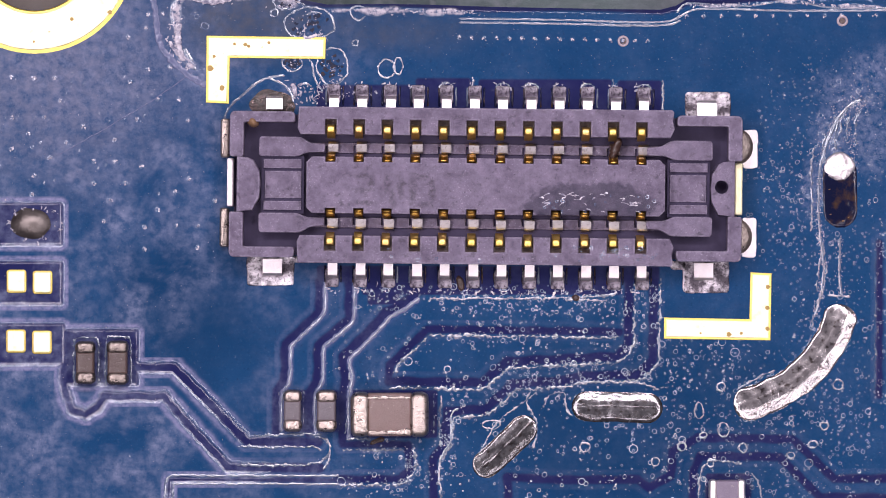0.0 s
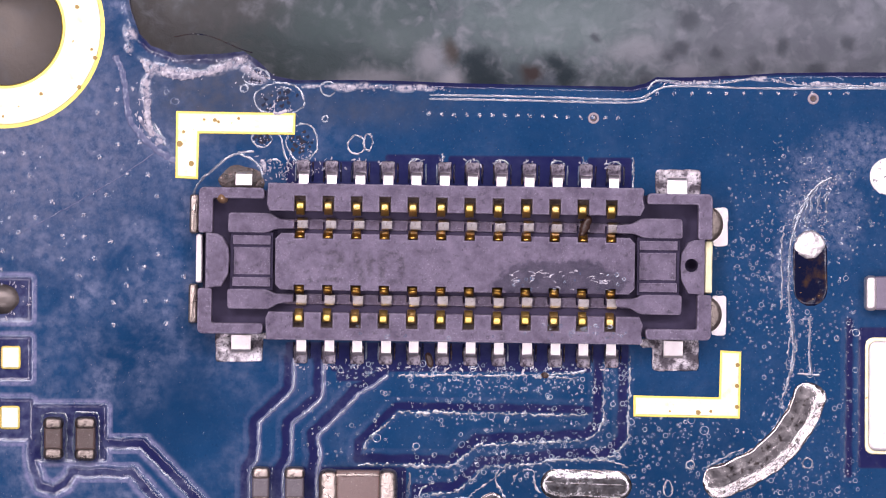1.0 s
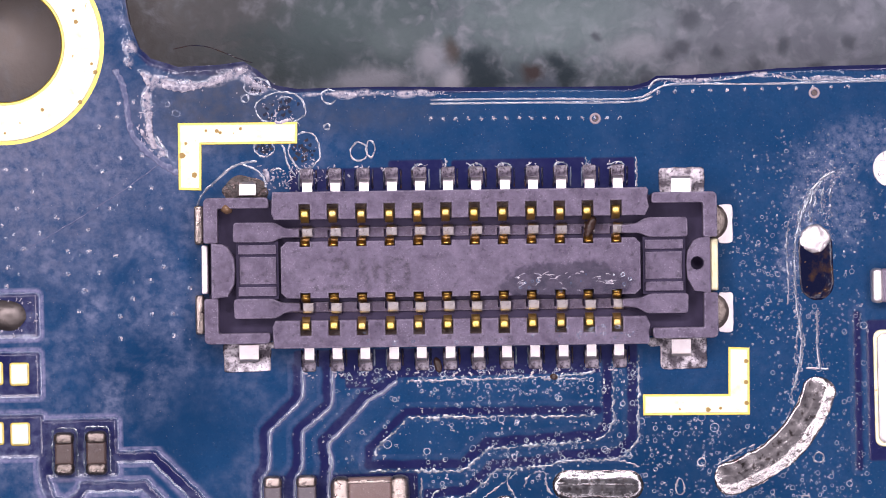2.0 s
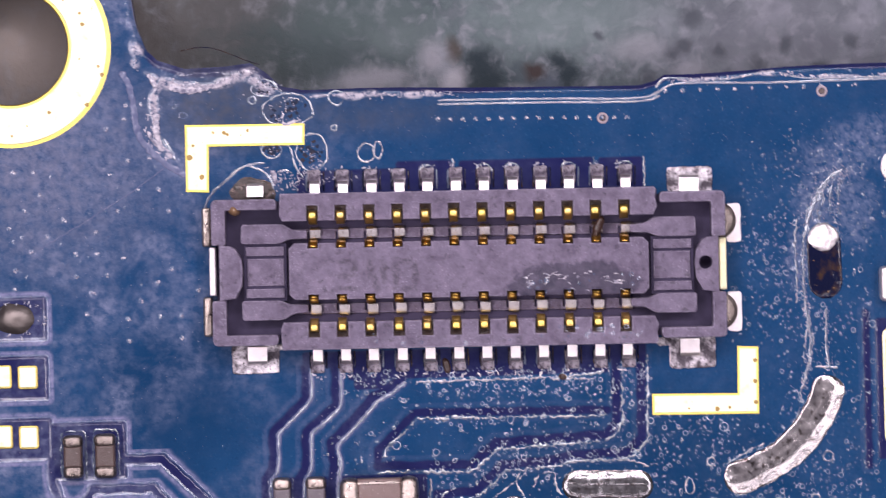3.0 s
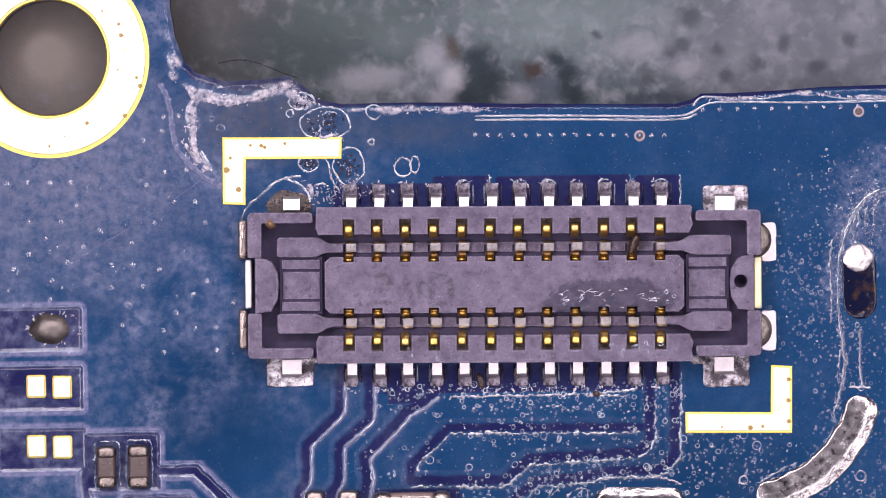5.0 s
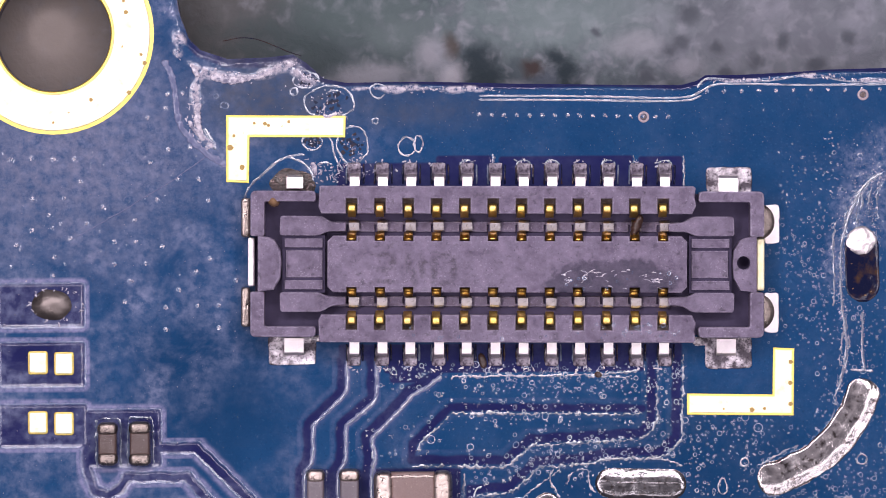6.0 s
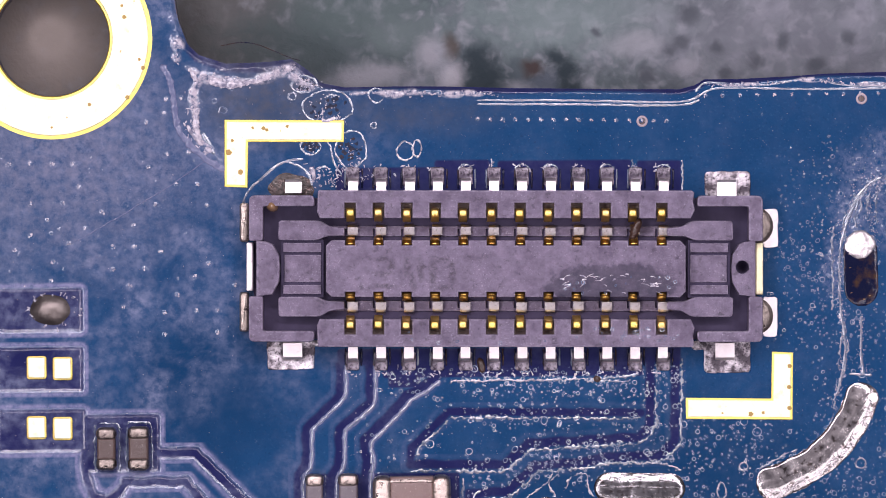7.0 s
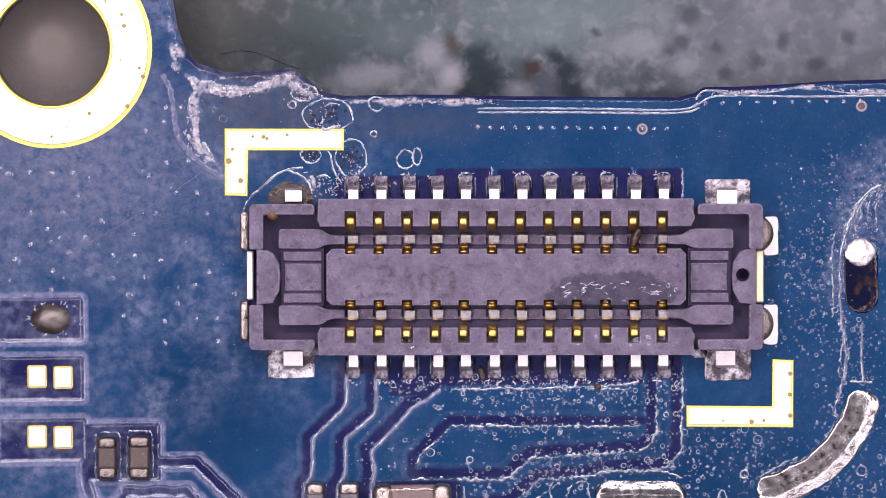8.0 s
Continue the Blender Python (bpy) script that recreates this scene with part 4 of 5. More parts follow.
        part("solder_fillet", bm, WORN_TIN, CON, "dull rounded solder fillet at the housing's end", smooth=True)
    for u, v in ((-376, -150), (392, -144), (-377, 148), (389, 148)):
        k, half, far = (1 if v > 0 else -1), *((14.5, 3) if v == -150 else (17, 9))
        bm = ribbon(bmesh.new(), sorted([(-(v - k * 16), 24), (-(v + k * far), 24 - (far + 16) * 0.22), (-(v + k * (far + 4)), 14), (-(v + k * (far + 5)), 4)]), u - half, u + half, 5)
        part("hold_down", bm, TAIL, CON, "bright tinned hold-down tab")

    # contacts: a bent gold spring with a tinned tail, mirrored for the second row
    rng = random.Random(21)
    for s in (-1, 1):
        bm = bmesh.new()
        y, e = -s, 3 if s < 0 else 8
        # the crown leans a little towards the board's upper side
        lean = -1.2 if s < 0 else 1.2
        way = [(112, 30), (108, 62), (106, 84), (105.5, 94 + lean), (104, 97 + lean), (94, 97 - lean), (92, 93), (91, 84), (88, 66), (84, 40), (81, 12)]
        strip(bm, [(y * a, z) for a, z in way], (7.4, 6.6, 4.4), (4.5, 1.2, 0))
        spring = part("contact_spring", bm, CONTACT, CON, "bent gold contact", smooth=True)
        bm = bmesh.new()
        lean = -0.7 if s < 0 else 0.7
        strip(bm, [(y * a, z) for a, z in ((40, 60), (41.5, 78), (42.5, 84 - lean), (46, 84 + lean), (47.5, 78), (49, 75 - lean), (51, 75 + lean), (53, 66), (57, 40))], (8, 7, 4), (6, 1.5, 0))
        tip = part("contact_tip", bm, TIP_GOLD, CON, "gold contact tip", smooth=True)
        bm = bmesh.new()
        ribbon(bm, [(y * a, z) for a, z in ((57, 46), (59, 50 - 1.2 * y), (73, 50 + 1.2 * y), (76, 47), (78, 36))][::-s], -5, 13, 3)
        pad = part("contact_blade", bm, BLADE, CON, "tinned contact blade")
        bm = bmesh.new()
        ribbon(bm, [(y * a, z) for a, z in ((130, 28), (136, 27), (151 + e, 23), (153 + e, 21), (155 + e, 14), (157 + e, 6), (158 + e, 2))][::-s], -4.0, 13.0, 4)
        tail = part("solder_tail", bm, TAIL, CON, "bright tinned solder tail")
        for i in range(ROWS):
            for ob in (spring, tip, pad, tail):
                u = FIRST + PITCH * i
                if i == 0:
                    ob.location = (u * U, 0, 0)
                else:
                    placed(ob.name.split(".")[0], ob.data, CON, ob["label"], (u + rng.uniform(-0.7, 0.7), rng.uniform(-0.8, 0.8), 0), rng.uniform(-0.4, 0.4))


connector()


def lands():
    turn = -0.6
    for s in (-1, 1):
        bm = prism(bmesh.new(), rect(-12, -17, 12, 16, 4), -5, 3.0, 1.2)
        first = None
        for i in range(ROWS):
            u, v = FIRST + PITCH * i + 4.5, s * 163
            uu, vv = 859 + u + 0.0105 * -v, 331 + v + 0.0105 * u
            if first is None:
                first = part("pin_land", bm, PASTE, BOARD, "grainy solder on a pin land", (*at(uu, vv), 0), turn)
            else:
                placed("pin_land", first.data, BOARD, "grainy solder on a pin land", (*at(uu, vv), 0), turn)
    for x0, y0, x1, y1, metal in ((1213, 163, 1293, 209, LAND), (437, 454, 520, 506, LAND), (1208, 462, 1290, 519, LAND),
                                  (1186, 462, 1214, 478, LAND), (515, 454, 541, 466, LAND), (1314, 230, 1341, 299, TAIL), (1312, 386, 1339, 456, TAIL)):
        bm = bmesh.new()
        pts = smooth_path(rect(x0, y0, x1, y1, 5) + [rect(x0, y0, x1, y1, 5)[0]], 5.0)[:-1]
        prism(bm, [at(p.x + 1.6 * wobble(p.x, p.y, 14, 2), p.y + 1.6 * wobble(p.x, p.y, 14, 7)) for p in pts], -5, 2.2, 1.0, 2)
        part("anchor_land", bm, metal, BOARD, "grainy solder on an anchor land")
    part("anchor_land", dome(483, 190, 45, 33, 4.5, 3), SCORCHED, BOARD, "scorched brown solder on an anchor land", smooth=True)


lands()


# ---------------------------------------------------------------- chip components
def chip(name, u, v, w, h, tall, end, body_mat, label, along="v", metal=None):
    """A two-terminal chip: w by h in the plan, its terminals at the ends along one axis."""
    ob = new(name)
    ob.parent = BOARD
    ob.location = [c * U for c in (*at(u, v), 0)]
    tagged(ob, label)
    a, b, r = w / 2, h / 2, min(13, end * 0.4)
    if along == "v":
        body, ends = rect(-a + 1.5, -b + end - 4, a - 1.5, b - end + 4), [rect(-a, b - end, a, b, r, 4), rect(-a, -b, a, -b + end, r, 4)]
    else:
        body, ends = rect(-a + end - 4, -b + 1.5, a - end + 4, b - 1.5), [rect(-a, -b, -a + end, b, r, 4), rect(a - end, -b, a, b, r, 4)]
    part("chip_body", prism(bmesh.new(), body, 3, tall - 2, 7 if w > 100 else 5, 5), body_mat, ob, smooth=w > 100)
    for pts in ends:
        part("terminal", prism(bmesh.new(), pts, 1, tall, min(11, end * 0.34), 5), metal or TERMINAL, ob, "tinned end terminal", smooth=True)
    return ob


def chips():
    big = chip("chip_capacitor", 690, 733, 138, 79, 62, 35, CERAMIC_TAN, "large tan ceramic chip capacitor", "u")
    for v in (-30, 31):
        part("edge_seam", bead(bmesh.new(), [(-40, -v), (0, -v - 0.5), (38, -v)], 3.0 if v < 0 else 4.5, 1.6, 59.4, 8, 0.8, 0, v, 2.0, 0.5), TERMINAL, big, "tin bled along the chip's edge", smooth=True)
    chip("chip_resistor", 518, 727, 33, 74, 36, 23, CERAMIC_GREY, "small brown chip with a scratched face")
    chip("chip_capacitor", 578, 727, 36, 74, 38, 23, CERAMIC_GREY, "small brown-grey chip capacitor")
    chip("chip_capacitor", 152, 642, 35, 76, 38, 23, CERAMIC_DARK, "small dark brown chip capacitor", metal=WORN_TIN)
    chip("chip_capacitor", 209, 642, 38, 78, 38, 23, CERAMIC_DARK, "small dark chip with a chipped face", metal=WORN_TIN)
    chip("chip_capacitor", 1286, 868, 64, 40, 34, 14, CERAMIC_MAUVE, "small mauve chip with bright terminals", "u", TAIL)
    chip("chip_capacitor", 1615, 380, 66, 62, 34, 22, CERAMIC_MAUVE, "mauve chip beside the wide terminal", "u", TAIL)


chips()


# ---------------------------------------------------------------- hand soldering
def solder_beads():
    def uneven(pts, half, profile, label, seed, rough=0.12, streak=0.3, end=1.0, metal=BLOB):
        part("solder_bead", joint([at(*p) for p in pts], half, profile, rough, seed, streak=streak, end=end), metal, BOARD, label, smooth=True)

    uneven([(1012, 719), (1090, 721), (1173, 723)], 27, [(1, 0), (0.9, 1.0), (0.8, 1.9), (0.42, 4.3), (0.12, 4.7), (0.04, 3.7), (-0.05, 4.3), (-0.5, 4.2), (-0.75, 3.4), (-0.92, 1.4), (-1, 0)],
           "long straight solder bead with a crease", 1)
    uneven([(842, 838), (895, 792), (944, 742)], 25, [(1, 0), (0.85, 1.6), (0.5, 2.7), (0.25, 2.9), (0.14, 3.5), (0.02, 2.4), (-0.1, 2.8), (-0.5, 2.6), (-0.85, 1.5), (-1, 0)],
           "slanted dull solder bead with a crease", 2, 0.06, 0.3, metal=DARK_SOLDER)
    uneven([(1300, 724), (1370, 700), (1430, 660), (1472, 605), (1495, 540)], 30, [(1, 0), (0.94, 2.4), (0.86, 3.2), (0.4, 4.1), (0.25, 4.2), (0.15, 4.9), (-0.2, 4.9), (-0.34, 4.6), (-0.93, 1.0), (-1, 0)],
           "curved solder bead with a bright flank", 3, 0.12, 0.14, 0.8, PALE_SOLDER)
    part("burnt_flux_pool", bead(bmesh.new(), [at(1486, 275), at(1488, 404)], 30, 3, 0, 22, 0.2, 0, 4, 4.0, 0.0, 0.3, 0.5), BURNT, BOARD, "pool of dark burnt flux", smooth=True)
    part("solder_bead", bead(bmesh.new(), [at(1484, 270), at(1486, 296), at(1489, 320)], 28, 6, 1.5, 22, 0.45, 0, 6, 3.0, 0.10, 0.9, 1.4), TAIL, BOARD, "bright round solder bead in burnt flux", smooth=True)
    part("solder_bead", dome(54, 396, 36, 27, 9.0, 11, 0.35), DULL, BOARD, "small dull brown oval solder joint", smooth=True)
    # amber specks added for the glints on the burnt flux
    for u, v, q in ((1487, 352, 4), (1468, 336, 3), (1492, 392, 4), (1502, 385, 3), (1470, 380, 3)):
        part("resin_speck", bead(bmesh.new(), [at(u - q / 2, v), at(u + q / 2, v - 1)], q, 1.2, 2.6, 8, 0.3, 0, u), AMBER, BOARD, "amber speck in place of a glint on the burnt flux", smooth=True)


solder_beads()


# ---------------------------------------------------------------- flux residue
SKIN = Nodes("resin_skin")
SKIN = SKIN.done(SKIN.mix(SKIN.ramp(SKIN.noise(16, 5, 0.7), (0.35, 0.0), (0.65, 1.0)), (0.008, 0.026, 0.068), (0.060, 0.044, 0.046)), 0.2, bump=SKIN.noise(9, 4, 0.6), depth=0.6)


def flux_ridges():
    corner = [
        (3.4, (396, 214), (402, 196), (412, 181), (427, 171), (447, 152), (472, 137), (504, 134)), (3.0, (477, 139), (502, 147), (517, 167), (518, 182)),
        (2.6, (545, 100), (553, 113), (555, 138), (571, 163)), (2.0, (313, 70), (326, 92), (343, 115), (354, 132)), (1.8, (515, 158), (535, 148), (552, 152)),
        (1.8, (540, 26), (560, 18), (575, 30)), (1.6, (500, 6), (520, -4), (540, 8)),
    ]
    pool = [
        (3.4, (1525, 175), (1490, 195), (1470, 240), (1450, 290), (1448, 400), (1462, 480), (1442, 560)),
        (2.7, (1512, 178), (1478, 215), (1462, 250), (1452, 300)), (2.4, (1500, 190), (1475, 235), (1480, 265)),
        (1.8, (1505, 200), (1498, 225), (1500, 250)), (3.6, (1487, 420), (1485, 480), (1490, 525)), (3.0, (1465, 522), (1505, 526)),
        (1.8, (1455, 430), (1466, 470), (1455, 520), (1440, 562)),
        (1.6, (1440, 560), (1430, 620), (1400, 660), (1340, 680), (1305, 700)),
    ]
    veins = [
        (2.4, (1441, 262), (1434, 300), (1438, 350), (1436, 410)), (2.0, (1462, 236), (1456, 262), (1460, 288)), (2.2, (1520, 196), (1512, 226), (1516, 258)),
        (2.2, (1470, 208), (1486, 212), (1490, 232), (1480, 250)), (2.0, (1454, 440), (1450, 478), (1444, 520)),
    ]
    lower = [
        (2.0, (940, 690), (930, 712), (945, 735), (953, 760), (942, 795)), (1.8, (848, 805), (868, 765), (880, 745), (915, 720), (950, 695)),
        (2.0, (962, 722), (968, 702), (985, 695), (1000, 695), (1002, 720), (1012, 735)),
        (1.8, (1010, 682), (1040, 675), (1090, 676), (1140, 678), (1168, 690)),
        (2.2, (1236, 900), (1237, 855), (1243, 828), (1258, 815), (1290, 817), (1312, 822)), (2.0, (1330, 838), (1342, 850), (1348, 880), (1350, 900)),
        (1.8, (1305, 690), (1330, 674), (1352, 664), (1372, 655)),
    ]
    loops = [
        (2.2, (420, 791), (470, 792), (530, 791), (556, 792), (570, 797)), (2.4, (420, 824), (500, 824), (550, 823), (572, 817), (582, 803), (583, 784)),
        (2.0, (450, 770), (490, 771), (530, 768), (570, 770)), (2.7, (812, 723), (799, 729), (798, 756), (800, 780), (783, 803), (777, 828), (776, 852)),
    ]
    for half, *way in corner + pool + veins + lower + loops:
        bm = bead(bmesh.new(), [at(*p) for p in way], half * 0.62, half * 0.155, 0.4, 2, 0.25, 0, way[0][0], 1.8, 0.45 if half > 2.5 else 1.5, 0.6, 1.0, 0.9 if half > 2.5 else 2.5)
        part("flux_ridge", bm, FLUX, BOARD, "pale dried flux ridge")
    # the film's thick border and the crust along the cut edge
    part("flux_border", bead(bmesh.new(), [at(*p) for p in ((254, -35), (267, -15), (275, 15), (277, 50), (283, 83), (303, 105), (327, 130), (352, 145), (366, 154))], 6, 1.4, 0.1, 8, 0.5, 0, 2, 3, 0.3, 0.6, 1.2, 2.0),
         HAZE, BOARD, "hazy border of the flux film", smooth=True)
    for half, high, *way in ((3, 0.75, (326, 85), (338, 105), (346, 125)), (1.9, 0.48, (812, 33), (1000, 35), (1180, 42), (1204, 28)),
                             (1.9, 0.48, (1193, 37), (1213, 23), (1233, 15), (1303, 16), (1373, 19), (1443, 19), (1690, 18)),
                             (1.7, 0.42, (1198, 23), (1208, 8), (1223, 5), (1273, 10), (1323, 12), (1368, 4), (1395, 2), (1423, 4), (1453, 12), (1492, 15), (1690, 14)),
                             (1.9, 0.48, (812, 40), (1000, 42), (1180, 47), (1206, 36))):
        bm = bead(bmesh.new(), [at(*p) for p in way], half, high, 0.3, 2, 0.15, 0, half * 3.1, 3.0, 0.3, 0.6, 1.0)
        part("flux_crust", bm, FLUX, BOARD, "rough whitish flux crust")
    part("flux_strand", bead(bmesh.new(), [at(*p) for p in ((360, -67), (390, -74), (420, -72), (449, -60), (479, -46), (501, -40))], 0.9, 1.2, -6, 5, 0.3, 0, 2, 3), BURNT, BOARD,
         "thin dark strand of flux over the cut edge", smooth=True)
    part("scratch", bead(bmesh.new(), [at(*p) for p in ((100, 276), (210, 215), (290, 165), (340, 128))], 1.0, 0.5, 0.1, 5, 0.5, 0, 2, 4, 0.6), HAZE, BOARD, "fine pale scratch", smooth=True)
    # whitish beads on the swellings: their glints are put into the colour
    for half, high, *way in ((5.5, 1.5, (316, 40), (314, 58), (317, 78), (320, 96), (326, 108)), (3.0, 1.0, (300, 72), (308, 88), (316, 100)),
                             (6.0, 1.4, (338, -6), (358, 1), (380, 3), (398, 0)), (4.0, 1.2, (392, 2), (415, -3), (440, -11), (455, -18)),
                             (4.5, 1.3, (303, -28), (314, -12), (316, -4)), (3.5, 1.0, (516, 148), (522, 160), (521, 172)), (3.0, 1.0, (536, 66), (548, 68), (562, 60))):
        bm = bead(bmesh.new(), [at(*p) for p in way], half, high, 1.4, 14, 0.5, 0, way[0][0], 2.0, 0.4, 0.8, 0.8, 1.5)
        part("flux_ridge", bm, WHITE_FLUX, BOARD, "ridge of thick flux, whitish in place of its glint", smooth=True)
    # crumbs on the crust, pale also in place of its sparkle
    rng = random.Random(12)
    bm = bmesh.new()
    for half, high, *way in SWELLS[:8]:
        path = smooth_path(way, 4.0)
        for _ in range(int(4 + len(path) * (1.6 if half > 6 else 0.8))):
            p = rng.choice(path)
            u, v, a, n = p.x + rng.gauss(0, half * 0.6), p.y + rng.gauss(0, half * 0.6), rng.uniform(0, 6.3), rng.uniform(1.5, 6)
            q = rng.uniform(0.8, 2.0)
            if edge_gap(np.array([u]), np.array([v]))[0] < 9:
                continue
            bead(bm, [at(u, v), at(u + n * 0.5 * math.cos(a) + 1, v + n * 0.5 * math.sin(a)), at(u + n * math.cos(a), v + n * math.sin(a))], q, q * 0.26, high * 0.9, 2, 0.4, 0, u, 1.6, 0.8, 0.6, 1.0)
    for n, u0, v0, du, dv in ((26, 520, 162, 6, 9), (40, 556, 168, 13, 10), (26, 606, 170, 26, 4), (34, 548, 66, 20, 5), (24, 508, 6, 12, 6), (22, 330, 112, 6, 8), (20, 24, 388, 9, 12), (8, 70, 372, 16, 4), (8, 60, 424, 20, 3), (6, 104, 400, 4, 12), (22, 306, 60, 7, 26), (16, 590, 150, 14, 6),
                              *((6, 859 + FIRST + PITCH * i + 4, 150 + 0.5 * i, 7, 3) for i in range(ROWS)), *((6, 857 + FIRST + PITCH * i + 4, 512 + 0.5 * i, 8, 3) for i in range(ROWS))):
        for _ in range(n):
            u, v, a, n2, q = rng.gauss(u0, du), rng.gauss(v0, dv), rng.uniform(0, 6.3), rng.uniform(2.0, 10), rng.uniform(0.5, 1.3)
            bead(bm, [at(u, v), at(u + n2 * 0.5 * math.cos(a) + 1, v + n2 * 0.5 * math.sin(a)), at(u + n2 * math.cos(a), v + n2 * math.sin(a))], q, q * 0.26, 1.0, 2, 0.4, 0, u, 1.6, 0.8, 0.6, 1.0)
    tagged(part("crust_sparkle", bm, CRUST, BOARD, "pale glossy crumbs on the flux crust"), kind="stuff")
    # large burst bubbles with brown crumbs inside
    rng = random.Random(8)
    for u, v, rx, ry in ((549, 42, 47, 29), (506, 2, 24, 15), (517, 112, 18, 14), (588, 118, 28, 33), (634, 23, 14, 13), (629, 76, 6, 5), (485, 23, 7, 7),
                         (684, 122, 15, 17), (705, 117, 8, 15), (1237, 727, 8, 14), (1281, 761, 10, 13), (870, 752, 16, 8),
                         (1207, 791, 7, 8), (1315, 793, 8, 8), (1459, 754, 8, 7), (1439, 787, 8, 6), (1484, 681, 9, 9), (1276, 685, 7, 7), (1160, 817, 7, 8), (1245, 771, 7, 5),
                         (1400, 806, 7, 6), (1258, 820, 6, 7), (1035, 792, 9, 9)):
        loop = []
        for k in range(13):
            a = 2 * math.pi * k / 12 + 0.4
            q = 1 + 0.16 * wobble(u + 40 * math.cos(a), v + 40 * math.sin(a), 30, 4)
            loop.append(at(u + rx * q * math.cos(a), v + ry * q * math.sin(a)))
        bubble = part("flux_bubble", bead(bmesh.new(), loop, 1.5, 0.37, 0.5, 2, 0.2, 0, u, 1.8, 0.7, 0.6, 1.0, 1.2), FLUX, BOARD, "burst flux bubble with a pale rim")
        if rx > 16:
            for name, material, count, big, label in (("crumb_scatter", SKIN, 24, 4.6, "dark brown resin crumbs"), ("glint_scatter", CRUST, 26, 1.8, "pale glossy crumbs")):
                bm = bmesh.new()
                for _ in range(count):
                    a, q = rng.uniform(0, 6.3), rng.uniform(0, 0.8)
                    x, y = at(u + rx * q * math.cos(a), v + ry * q * math.sin(a))
                    prism(bm, [(x + rng.uniform(0.3, 1) * big * math.cos(k * 1.05), y + rng.uniform(0.3, 1) * big * math.sin(k * 1.05)) for k in range(6)], -1, rng.uniform(0.5, 1.4), 0)
                tagged(part(name, bm, material, bubble, label), kind="stuff")
    # pale specks added on the tented vias, in place of their glints
    bm = bmesh.new()
    for u, v in VIAS + [(812 + 22.3 * i, 67 + 0.4 * i) for i in range(16)] + [(1215 + 30.5 * i, 29 - 0.1 * i) for i in range(12)]:
        for n in range(rng.choice((3, 4, 4))):
            wide, tall = (rng.uniform(2.2, 3.6), 1.2) if n == 0 and u < 420 else (1.9, 1.75)
            x, y = at(u + rng.gauss(0, 1.6), v + rng.gauss(0, 1.6))
            prism(bm, [(x + rng.uniform(0.4, 1.0) * wide * math.cos(k * 0.9), y + rng.uniform(0.4, 1.0) * wide * math.sin(k * 0.9)) for k in range(7)], 0, tall + rng.uniform(0, 0.3), 0)
    tagged(part("via_specks", bm, CRUST, BOARD, "pale specks in place of the glints on the tented vias"), kind="stuff")


